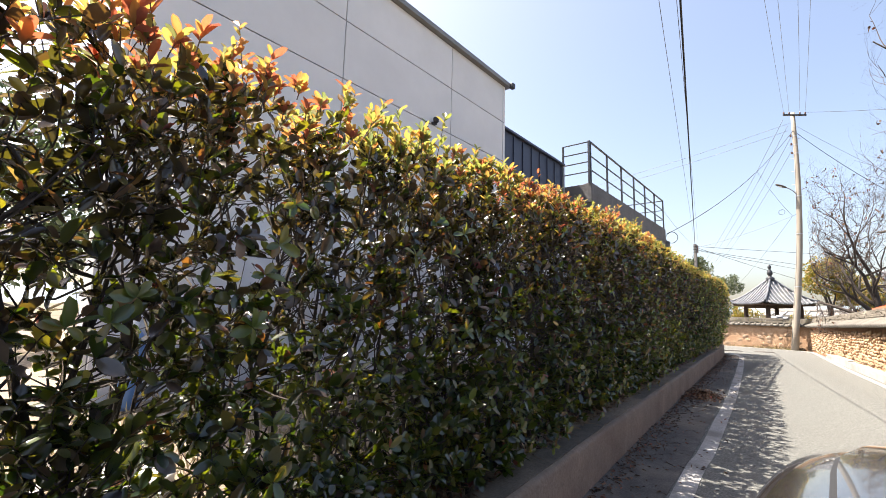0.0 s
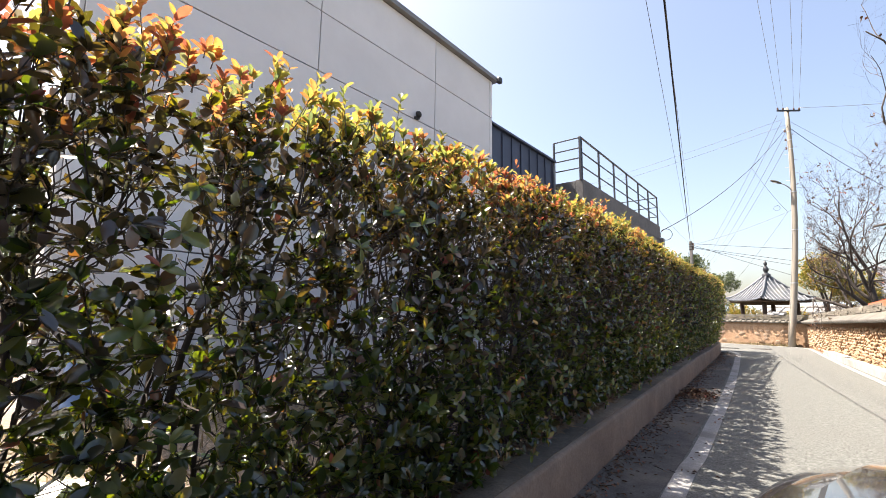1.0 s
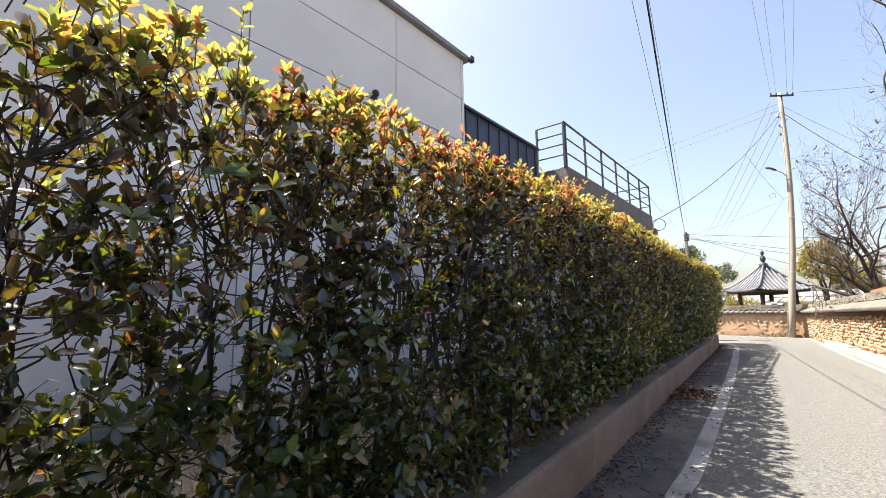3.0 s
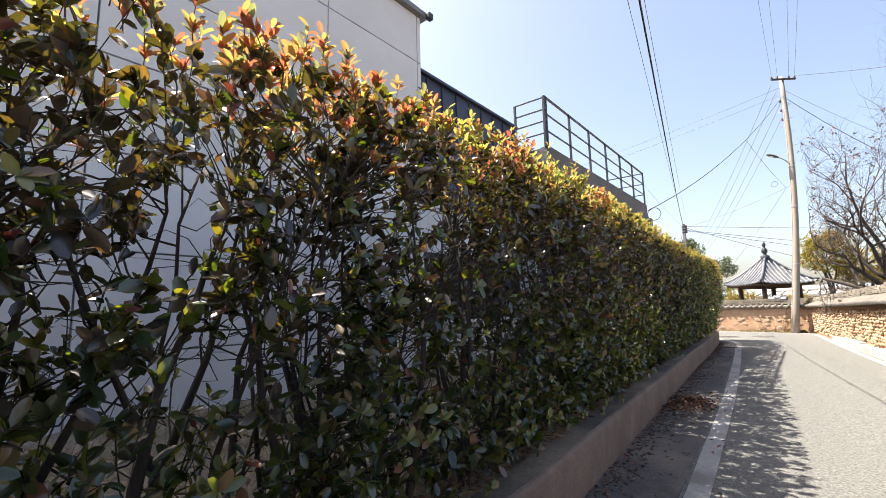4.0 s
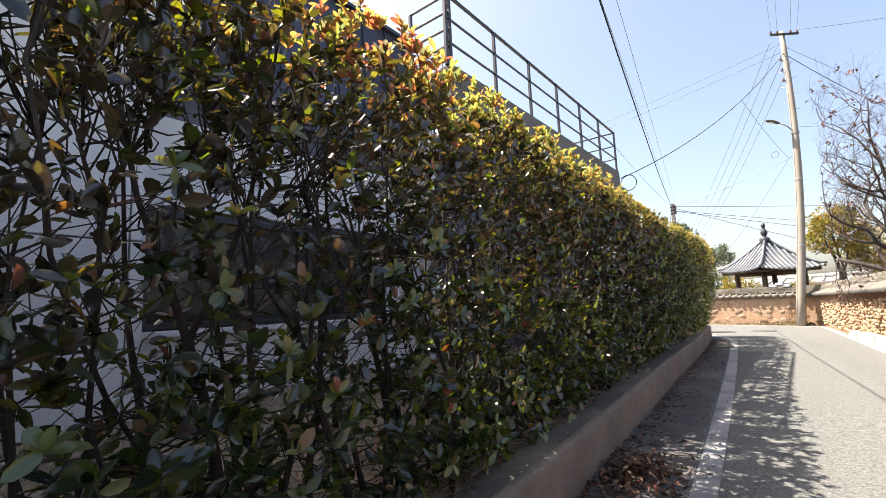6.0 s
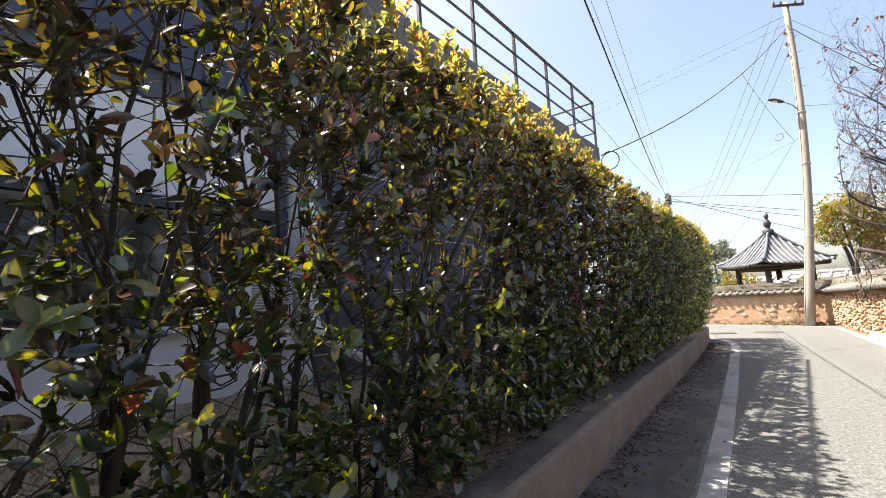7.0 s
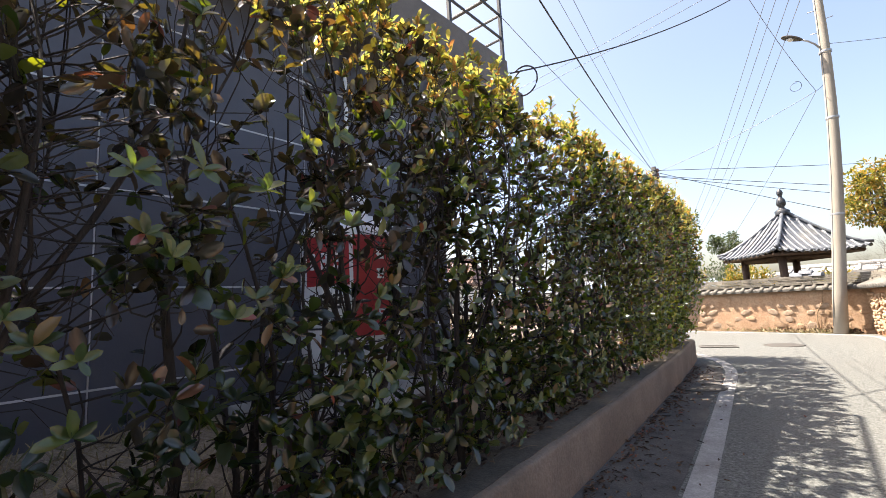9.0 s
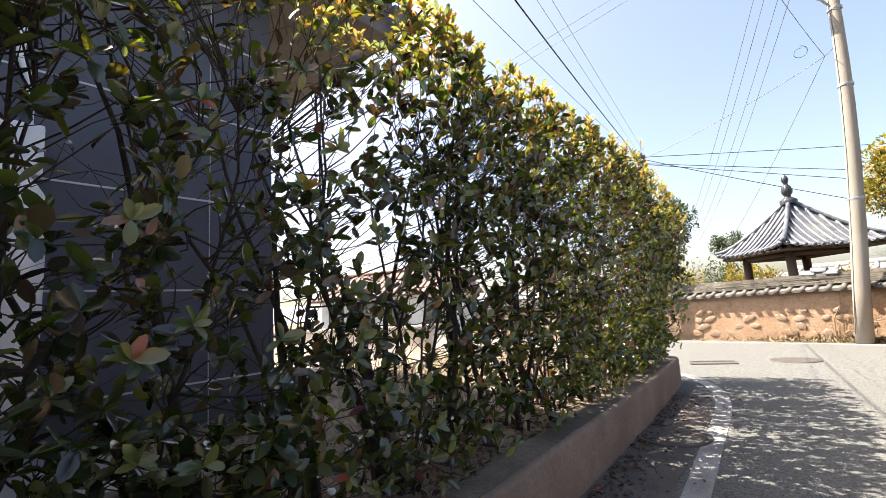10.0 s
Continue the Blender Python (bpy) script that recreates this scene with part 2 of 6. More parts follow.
LEAF_RED = leaf_mat("young_leaf_red", [(0.0, (0.1628, 0.0555, 0.0444)), (0.25, (0.2294, 0.0888, 0.0555)), (0.5, (0.2664, 0.1480, 0.0629)),
                                       (0.7, (0.2146, 0.1702, 0.0592)), (0.86, (0.0962, 0.1036, 0.0444)), (1.0, (0.08, 0.07, 0.05))], 0.3, 0.55, 0.5, 2.3, (0.505, 1.15))
LEAF_YEL = leaf_mat("young_leaf_yellow", [(0.0, (0.2442, 0.1110, 0.0518)), (0.14, (0.2664, 0.1776, 0.0592)), (0.36, (0.2294, 0.1961, 0.0592)),
                                          (0.64, (0.1480, 0.1628, 0.0444)), (1.0, (0.08, 0.1, 0.045))], 0.3, 0.52, 0.5, 2.2, (0.5, 1.12))
LEAF_TREE = leaf_mat("evergreen_leaf", [(0.0, (0.0666, 0.0888, 0.0185)), (0.4, (0.1480, 0.1406, 0.0259)), (0.75, (0.2442, 0.1850, 0.0333)), (1.0, (0.38, 0.2, 0.05))], 0.45, 0.35)
LEAF_FAR = leaf_mat("dark_evergreen_leaf", [(0.0, (0.0200, 0.0360, 0.0144)), (0.6, (0.0400, 0.0600, 0.0224)), (1.0, (0.1, 0.12, 0.04))], 0.5, 0.25)
LEAF_DEAD = leaf_mat("dead_leaf", [(0.0, (0.0382, 0.0229, 0.0170)), (0.55, (0.0850, 0.0510, 0.0323)), (0.8, (0.1870, 0.1105, 0.0595)), (1.0, (0.2, 0.06, 0.04))], 0.7, 0.1)
GRASS = leaf_mat("dry_grass", [(0.0, (0.1360, 0.1020, 0.0595)), (0.5, (0.2550, 0.2040, 0.1190)), (0.85, (0.3400, 0.2805, 0.1700)), (1.0, (0.12, 0.14, 0.05))], 0.8, 0.2)


# ---- building helpers ----
def thing(name, at, label, category, group="", kind=""):
    ob = new(name)
    ob.empty_display_size = 0.2
    ob.location = at
    return tagged(ob, label, category, group, kind)


def mesh(name, verts, faces, material, smooth=False):
    me = bpy.data.meshes.new(name)
    me.from_pydata([tuple(v) for v in verts], [], faces)
    if smooth:
        me.shade_smooth()
    me.materials.append(material)
    me.update()
    return me


def done(name, bm, material, smooth=False):
    me = bpy.data.meshes.new(name)
    bmesh.ops.recalc_face_normals(bm, faces=bm.faces[:])
    bm.to_mesh(me)
    bm.free()
    if smooth:
        me.shade_smooth()
    me.materials.append(material)
    return me


def part(name, data, parent, label="", at=None):
    """A mesh as ONE object under a thing or a part, in the parent's own metres."""
    ob = new(name, data)
    ob.parent = parent
    if at is not None:
        ob.matrix_basis = at if isinstance(at, Matrix) else Matrix.Translation(at)
    return tagged(ob, label)


def box(bm, x0, x1, y0, y1, z0, z1, bevel=0.0):
    r = bmesh.ops.create_cube(bm, size=1)
    vs = r["verts"]
    bmesh.ops.scale(bm, vec=(x1 - x0, y1 - y0, z1 - z0), verts=vs)
    bmesh.ops.translate(bm, vec=((x0 + x1) / 2, (y0 + y1) / 2, (z0 + z1) / 2), verts=vs)
    if bevel:
        es = list({e for v in vs for e in v.link_edges})
        bmesh.ops.bevel(bm, geom=es, offset=bevel, segments=2, affect="EDGES", profile=0.6)


def box_mesh(name, x0, x1, y0, y1, z0, z1, material, bevel=0.0):
    bm = bmesh.new()
    box(bm, x0, x1, y0, y1, z0, z1, bevel)
    return done(name, bm, material)


def tube_data(points, radii, sides=6, cap=True):
    """Verts and faces of a round bar along points."""
    pts = [Vector(p) for p in points]
    verts, faces = [], []
    ref = Vector((0.31, 0.17, 0.93)).normalized()
    for i, p in enumerate(pts):
        d = (pts[min(i + 1, len(pts) - 1)] - pts[max(i - 1, 0)]).normalized()
        r0 = ref if abs(d.dot(ref)) < 0.95 else Vector((1, 0, 0))
        u = d.cross(r0).normalized()
        v = d.cross(u)
        r = radii[i] if hasattr(radii, "__len__") else radii
        for k in range(sides):
            a = 2 * math.pi * k / sides
            verts.append(p + (u * math.cos(a) + v * math.sin(a)) * r)
    for i in range(len(pts) - 1):
        for k in range(sides):
            a, b = i * sides + k, i * sides + (k + 1) % sides
            faces.append((a, b, b + sides, a + sides))
    if cap:
        faces.append(tuple(range(sides))[::-1])
        faces.append(tuple(range((len(pts) - 1) * sides, len(pts) * sides)))
    return verts, faces


def tube(name, points, radii, material, sides=8, smooth=True):
    v, f = tube_data(points, radii, sides)
    return mesh(name, v, f, material, smooth)


def tubes(name, runs, material, sides=3, smooth=False):
    """Many bars in one mesh."""
    V, F = [], []
    for pts, radii in runs:
        v, f = tube_data(pts, radii, sides, False)
        o = len(V)
        V += v
        F += [tuple(i + o for i in q) for q in f]
    return mesh(name, V, F, material, smooth)


def lathe(name, profile, material, sides=24, smooth=True):
    """A turned shape from (radius, height) pairs."""
    V, F = [], []
    n = len(profile)
    for k in range(sides):
        a = 2 * math.pi * k / sides
        V += [(r * math.cos(a), r * math.sin(a), z) for r, z in profile]
    for k in range(sides):
        for i in range(n - 1):
            a, b = k * n + i, ((k + 1) % sides) * n + i
            F.append((a, b, b + 1, a + 1))
    return mesh(name, V, F, material, smooth)


def unit(v):
    return v / np.maximum(np.linalg.norm(v, axis=1, keepdims=True), 1e-9)


def leaves(name, pos, way, up, length, width, material, fold=0.16, curl=0.14):
    """Pointed leaves folded along the middle rib, one island each."""
    n = len(pos)
    way = unit(way)
    side = unit(np.cross(way, up))
    nrm = np.cross(side, way)
    L, W = length[:, None], width[:, None]
    at = lambda t, s, h: pos + way * L * t + side * W * s + nrm * (h * W - curl * L * t * t)
    base, tip = at(0, 0, 0), at(1, 0, 0)
    m1, m2 = at(0.33, 0, 0), at(0.72, 0, 0)
    l1, l2, l3 = at(0.2, 0.33, fold), at(0.54, 0.5, fold), at(0.85, 0.36, fold * 0.8)
    r1, r2, r3 = at(0.2, -0.33, fold), at(0.54, -0.5, fold), at(0.85, -0.36, fold * 0.8)
    co = np.stack([base, m1, m2, tip, l1, l2, l3, r1, r2, r3], 1).reshape(-1, 3).astype(np.float32)
    quads = np.array([0, 4, 1, 1, 4, 5, 2, 2, 5, 6, 2, 6, 3, 0, 1, 7, 1, 2, 8, 7, 2, 9, 8, 2, 3, 9])
    sizes = np.array([3, 4, 3, 3, 3, 4, 3, 3])
    loops = (quads[None, :] + 10 * np.arange(n)[:, None]).ravel().astype(np.int32)
    tot = np.tile(sizes, n).astype(np.int32)
    start = np.concatenate([[0], np.cumsum(tot)[:-1]]).astype(np.int32)
    me = bpy.data.meshes.new(name)
    me.vertices.add(len(co))
    me.vertices.foreach_set("co", co.ravel())
    me.loops.add(len(loops))
    me.loops.foreach_set("vertex_index", loops)
    me.polygons.add(len(tot))
    me.polygons.foreach_set("loop_start", start)
    me.polygons.foreach_set("loop_total", tot)
    me.update(calc_edges=True)
    me.validate()
    me.shade_smooth()
    me.materials.append(material)
    return me


def curve_at(table, y):
    """A smooth value from rows of (y, value)."""
    ys, vs = zip(*table)
    return float(np.interp(y, ys, vs))


KERB_LINE = [(-14, 1.0), (0, -0.2), (4.5, -0.585), (7.4, -0.805), (10, -0.99), (14, -1.29), (16.3, -1.42), (19.8, -1.66), (21.5, -1.83), (22.3, -1.92)]
KERB_H, KERB_END = 0.36, 22.2
RIGHT_WALL = [(-14, 5.0), (0, 3.8), (10, 2.92), (16.3, 2.3), (24.6, 1.42), (28.0, 0.85)]
kerb_x = lambda y: curve_at(KERB_LINE, y)
right_x = lambda y: curve_at(RIGHT_WALL, y)
BACK_A, BACK_B = Vector((0.95, 27.95)), Vector((-13.0, 31.9))


# ---- ground and road ----
def ground_sheet():
    n = 48
    xs = np.sinh(np.linspace(-5.4, 5.4, n)) * 11
    ys = np.sinh(np.linspace(-5.4, 5.4, n)) * 11 + 12
    V = [(x, y, -0.06 + (0.25 * noise.noise((x * 0.02, y * 0.02, 0)) if max(abs(x), abs(y - 12)) > 60 else 0)) for y in ys for x in xs]
    F = [(j * n + i, j * n + i + 1, (j + 1) * n + i + 1, (j + 1) * n + i) for j in range(n - 1) for i in range(n - 1)]
    return tagged(new("ground", mesh("ground", V, F, EARTH)), "dry sandy earth around the lane and the garden", "ground", kind="structure")


def strip(name, left, right, z, material, label, category, rise=0.0):
    """A flat band between two lines of (x, y), with a thin edge down to the ground."""
    n = len(left)
    V = [(x, y, z + rise) for x, y in left] + [(x, y, z + rise) for x, y in right] + [(x, y, z - 0.05) for x, y in left] + [(x, y, z - 0.05) for x, y in right]
    F = []
    for i in range(n - 1):
        F += [(i, n + i, n + i + 1, i + 1), (i, i + 1, 2 * n + i + 1, 2 * n + i), (n + i + 1, n + i, 3 * n + i, 3 * n + i + 1)]
    ob = new(name, mesh(name, V, F, material))
    return tagged(ob, label, category, kind="structure")


ground_sheet()
ROAD_L = [(kerb_x(y) - 0.02, y) for y in np.linspace(-14, 22.15, 40)] + [(-2.3, 22.5), (-3.2, 23.0), (-6, 24.2), (-12, 25.8), (-40, 32)]
ROAD_R = [(right_x(y) - 0.02, y) for y in np.linspace(-14, 27.6, 40)] + [(0.0, 28.02), (-3.0, 28.9), (-6, 29.7), (-12, 31.4), (-40, 39)]
strip("road", ROAD_L, ROAD_R, 0.0, ASPHALT, "worn grey asphalt lane bending between the walls", "road")


EDGE_LINE = [(1.35, -13), (0.62, -3), (0.02, 4.6), (-0.05, 6.2), (-0.15, 7.85), (-0.31, 10.4), (-0.62, 14.4), (-0.84, 17),
             (-1.05, 19.3), (-1.16, 20.5), (-1.27, 21.2), (-1.47, 21.9), (-1.72, 22.4), (-2.15, 23.0), (-3.4, 23.9), (-7, 25.2)]
SILT_Y = np.linspace(-10, 21.6, 160)
silt_edge = lambda y: float(np.interp(y, [p[1] for p in EDGE_LINE], [p[0] for p in EDGE_LINE])) - 0.1 - 0.05 * abs(noise.noise((0.0, y * 1.7, 4.0)))
strip("gutter", [(kerb_x(y) + 0.002, y) for y in SILT_Y], [(silt_edge(y), y) for y in SILT_Y], 0.004, SILT, "dark silt and old asphalt between kerb and edge line", "gutter")


def painted_line(name, centre, width, label):
    L, R = [], []
    for i, (x, y) in enumerate(centre):
        a, b = centre[max(i - 1, 0)], centre[min(i + 1, len(centre) - 1)]
        d = Vector((b[0] - a[0], b[1] - a[1])).normalized()
        w = width * (0.5 + 0.02 * noise.noise((x * 3, y * 3, 1)))
        L.append((x - d.y * w, y + d.x * w))
        R.append((x + d.y * w, y - d.x * w))
    strip(name, L, R, 0.005, LINE, label, "road marking")


def smooth_line(rows, steps=80):
    t = np.arange(len(rows))
    tt = np.linspace(0, len(rows) - 1, steps)
    pts = np.array(rows, float)
    out = []
    for q in tt:
        i = int(min(q, len(rows) - 2))
        f = q - i
        p0, p1, p2, p3 = pts[max(i - 1, 0)], pts[i], pts[i + 1], pts[min(i + 2, len(rows) - 1)]
        out.append(tuple(0.5 * (2 * p1 + (p2 - p0) * f + (2 * p0 - 5 * p1 + 4 * p2 - p3) * f * f + (3 * p1 - p0 - 3 * p2 + p3) * f ** 3)))
    return out


painted_line("road_marking_1", smooth_line(EDGE_LINE, 120), 0.155,
             "worn white edge line curving with the lane")
painted_line("road_marking_2", smooth_line([(4.3, -13), (3.3, 2.0), (2.6, 9), (2.08, 14.2), (1.69, 17.8), (1.25, 22.5), (0.9, 26.4), (0.62, 27.2), (0.0, 27.55), (-3.2, 28.45), (-9, 30.1)], 90), 0.13,
             "faded white edge line along the stone wall")


def manhole(at, r, label):
    ob = thing("manhole_cover", at, label, "manhole cover")
    part("frame", lathe("manhole_frame", [(r, -0.02), (r, 0.008), (r * 0.88, 0.01), (r * 0.87, 0.0)], IRON, 28), ob)
    prof = [(0.0, 0.006)] + [(r * 0.85 * k / 9, 0.006 + 0.004 * (k % 2)) for k in range(1, 10)] + [(r * 0.86, -0.02)]
    part("lid", lathe("manhole_lid", prof, IRON, 28), ob, "patterned cast iron lid")
    return ob


manhole((-0.77, 24.85, 0.004), 0.36, "round cast iron manhole cover set in the asphalt")
manhole((-1.37, 19.5, 0.008), 0.3, "shaded iron manhole cover beside the kerb")


def drain_grate(at):
    ob = thing("drain_grate", at, "rusty iron drain grate broken into the asphalt", "drain grate")
    bm = bmesh.new()
    for x0, x1, y0, y1 in ((-0.36, 0.36, -0.2, -0.16), (-0.36, 0.36, 0.16, 0.2), (-0.36, -0.32, -0.16, 0.16), (0.32, 0.36, -0.16, 0.16)):
        box(bm, x0, x1, y0, y1, -0.02, 0.014, 0.004)
    part("frame", done("grate_frame", bm, IRON), ob)
    bar = box_mesh("grate_bar", -0.011, 0.011, -0.16, 0.16, -0.02, 0.011, IRON)
    for k in range(13):
        part("bar", bar, ob, at=(-0.3 + 0.05 * k, 0, 0))
    ob.rotation_euler = (0, 0, radians(16))


drain_grate((-1.9, 24.35, 0.004))


def kerb():
    """A cast concrete upstand with worn edges along the garden, turning at its end."""
    line = [(kerb_x(y), y) for y in np.linspace(-14, KERB_END - 0.05, 90)]
    line += [(kerb_x(KERB_END) - 0.03, KERB_END + 0.05), (kerb_x(KERB_END) - 0.14, KERB_END + 0.13), (-2.6, 22.55), (-5, 23.6), (-12, 25.6)]
    prof = [(0.015, -0.05), (0.0, 0.0), (0.0, KERB_H - 0.03), (-0.012, KERB_H - 0.008), (-0.035, KERB_H), (-0.24, KERB_H), (-0.265, KERB_H - 0.02), (-0.27, KERB_H - 0.12)]
    V, F = [], []
    for i, (x, y) in enumerate(line):
        a, b = line[max(i - 1, 0)], line[min(i + 1, len(line) - 1)]
        d = Vector((b[0] - a[0], b[1] - a[1])).normalized()
        for o, z in prof:
            w = 0.008 * noise.noise((x * 2, y * 2, z * 5))
            V.append((x + d.y * (o + w), y - d.x * (o + w), z + (0.006 * noise.noise((x, y * 1.5, 7)) if z > 0.2 else 0)))
    n = len(prof)
    for i in range(len(line) - 1):
        for k in range(n - 1):
            F.append((i * n + k, (i + 1) * n + k, (i + 1) * n + k + 1, i * n + k + 1))
    return tagged(new("kerb", mesh("kerb", V, F, KERB, True)), "stained low concrete upstand along the planted bed", "kerb", kind="structure")


kerb()
# darker mottled band on the kerb's top, its outer edge uneven
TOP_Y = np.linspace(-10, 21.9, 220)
strip("kerb_dirt", [(kerb_x(y) - 0.215, y) for y in TOP_Y], [(kerb_x(y) - 0.045 - 0.03 * abs(noise.noise((1.0, y * 2.3, 7.0))), y) for y in TOP_Y], KERB_H + 0.005, KERB_TOP_DARK, "dark mottled band along the kerb's top", "dirt")


def bed_z(x, y):
    """The bed's height: it rises from the kerb to the yard."""
    return float(np.interp(kerb_x(y) - 0.2 - x, [0.0, 0.3, 0.6, 1.0, 1.5, 2.2], [0.3, 0.33, 0.4, 0.49, 0.56, 0.6]))


def garden():
    """The raised bed and dry lawn behind the kerb, slightly uneven."""
    V, F = [], []
    ys = np.linspace(-14, 22.0, 92)
    us = [0.0, 0.06, 0.15, 0.3, 0.6, 1.0, 1.5, 2.2, 3.0, 5.0, 9.0, 16.0]
    for y in ys:
        for u in us:
            x = kerb_x(y) - 0.2 - u
            yy = y + max(y - 17, 0) * u * 0.03
            V.append((x, yy, bed_z(x, y) + 0.045 * noise.noise((x * 1.7, y * 1.7, 2)) + 0.02 * noise.noise((x * 7, y * 7, 4))))
    n = len(us)
    for j in range(len(ys) - 1):
        for i in range(n - 1):
            F.append((j * n + i, j * n + i + 1, (j + 1) * n + i + 1, (j + 1) * n + i))
    return tagged(new("garden_bed", mesh("garden_bed", V, F, SOIL, True)), "brown soil bed with sparse dry lawn behind the kerb", "ground", kind="structure")


garden()


# ---- the house behind the hedge ----
def house():
    ob = thing("house", (-3.3, 4.0, 0.3), "modern two-storey house with pale grey panels and charcoal wing", "house")
    ox, oy, oz = 3.3, -4.0, -0.3          # world to the house's own metres
    B = lambda name, x0, x1, y0, y1, z0, z1, m, bev=0.0: box_mesh(name, x0 + ox, x1 + ox, y0 + oy, y1 + oy, z0 + oz, z1 + oz, m, bev)
    # pale block: core and cladding panels with open joints
    bm = bmesh.new()
    box(bm, -3.6 + ox, -3.33 + ox, 1.65 + oy, 7.5 + oy, 0.2 + oz, 5.62 + oz)
    box(bm, -9.5 + ox, -3.601 + ox, 3.6 + oy, 7.5 + oy, 0.2 + oz, 5.6 + oz)
    core = part("wall", done("pale_wall_core", bm, JOINT), ob, "pale grey panelled wall")
    zs = [0.2, 1.1, 1.86, 2.62, 3.38, 4.14, 4.9, 5.62]
    ys = [1.65, 3.78, 5.88, 7.42, 7.5]
    for j in range(len(zs) - 1):
        for i in range(len(ys) - 1):
            g = 0.007
            part("panel", B("facade_panel", -3.335, -3.3, ys[i] + g, ys[i + 1] - g, zs[j] + g, zs[j + 1] - g, PANEL, 0.004), core)
        part("panel", B("end_panel", -9.3, -3.337, 7.498, 7.53, zs[j] + 0.007, zs[j + 1] - 0.007, PANEL, 0.004), core)
        part("panel", B("end_panel", -3.6, -3.337, 1.62, 1.652, zs[j] + 0.007, zs[j + 1] - 0.007, PANEL, 0.004), core)
        part("panel", B("end_panel", -9.3, -3.61, 3.57, 3.602, zs[j] + 0.007, zs[j + 1] - 0.007, PANEL, 0.004), core)
    bm = bmesh.new()
    box(bm, -3.68 + ox, -3.22 + ox, 1.55 + oy, 7.6 + oy, 5.62 + oz, 5.7 + oz, 0.012)
    box(bm, -3.66 + ox, -3.25 + ox, 1.58 + oy, 7.57 + oy, 5.7 + oz, 5.73 + oz, 0.008)
    box(bm, -9.6 + ox, -3.69 + ox, 3.5 + oy, 7.6 + oy, 5.62 + oz, 5.7 + oz, 0.012)
    part("coping", done("coping", bm, COPING), ob, "brown-grey metal roof edge")
    part("coping_end", B("coping_end", -3.24, -3.16, 7.54, 7.64, 5.6, 5.7, STEEL, 0.015), ob)
    # bulkhead light and camera bracket under the joint
    part("wall_light", lathe("wall_light_body", [(0.0, 0.05), (0.028, 0.046), (0.045, 0.03), (0.052, 0.0), (0.035, -0.01), (0.0, -0.01)], CAR_TRIM, 16), ob,
                "small dark round wall light", pose(-3.25 + ox, 5.45 + oy, 4.2 + oz, 0, 90, 0))
    part("bracket", B("wall_light_bracket", -3.3, -3.25, 5.41, 5.49, 4.14, 4.17, STEEL, 0.006), ob)
    # recessed middle: plinth, dark windows, pale band, standing-seam band
    part("plinth", B("plinth", -9.4, -3.6, 7.53, 10.8, 0.2, 1.15, PANEL, 0.01), ob, "pale concrete plinth")
    part("sill", B("sill", -3.66, -3.52, 7.53, 10.7, 1.152, 1.2, PANEL, 0.008), ob)
    part("wall", B("recess_wall", -9.4, -3.75, 7.54, 10.8, 1.21, 3.3, CHARCOAL), ob, "charcoal recessed wall")
    for y0, y1 in ((7.62, 9.1), (9.16, 10.66)):
        w = part("window", B("window_glass", -3.745, -3.73, y0 + 0.05, y1 - 0.05, 1.26, 2.14, GLASS_DK), ob, "dark tinted window pane")
        bm = bmesh.new()
        for a, b, c, d in ((y0, y1, 1.21, 1.26), (y0, y1, 2.14, 2.19), (y0, y0 + 0.05, 1.26, 2.14), (y1 - 0.05, y1, 1.26, 2.14)):
            box(bm, -3.75 + ox, -3.69 + ox, a + oy, b + oy, c + oz, d + oz, 0.006)
        part("window_frame", done("window_frame", bm, FRAME), w)
    for y0, y1 in ((7.62, 8.6), (8.62, 9.6), (9.62, 10.68)):
        part("panel", B("recess_panel", -3.76, -3.71, y0, y1, 2.24, 3.02, PANEL, 0.006), ob, "pale grey panel over the window")
    part("wall", B("seam_wall", -9.4, -3.67, 7.54, 10.82, 3.3, 5.06, SEAM), ob, "dark blue-grey standing-seam band")
    seam = B("seam_rib", -3.68, -3.645, 7.55, 7.57, 3.3, 5.05, SEAM, 0.004)
    for k in range(9):
        part("seam_rib", seam, ob, at=(0, 0.1 + 0.385 * k, 0))
    part("coping", B("seam_coping", -9.45, -3.6, 7.54, 10.86, 5.06, 5.11, SEAM, 0.01), ob)
    part("corner_trim", B("corner_trim", -3.69, -3.63, 10.82, 10.88, 3.3, 5.08, GALV, 0.01), ob, "grey corner flashing")
    # charcoal wing under the terrace
    wing = part("wall", B("wing_core", -9.3, -3.38, 10.84, 16.9, 0.2, 3.8, PALE_JOINT), ob, "charcoal panelled wing with thin pale joints")
    zs2 = [0.2, 0.86, 1.46, 2.08, 2.7, 3.3, 3.8]
    ys2 = [10.84, 12.15, 13.55, 15.0, 16.45, 16.9]
    for j in range(len(zs2) - 1):
        for i in range(len(ys2) - 1):
            part("panel", B("charcoal_panel", -3.385, -3.35, ys2[i] + 0.006, ys2[i + 1] - 0.006, zs2[j] + 0.006, zs2[j + 1] - 0.006, CHARCOAL, 0.003), wing)
        part("panel", B("charcoal_end", -9.3, -3.385, 16.895, 16.93, zs2[j] + 0.006, zs2[j + 1] - 0.006, CHARCOAL, 0.003), wing)
    for z in zs2[1:-1]:
        part("joint_strip", B("joint_strip", -3.353, -3.346, 10.85, 16.89, z - 0.006, z + 0.006, PALE_JOINT), wing, "thin pale joint")
    for y in ys2[1:-1]:
        part("joint_strip", B("joint_strip", -3.352, -3.347, y - 0.0025, y + 0.0025, 0.3, 3.79, PALE_JOINT), wing)
    # terrace slab and parapet
    bm = bmesh.new()
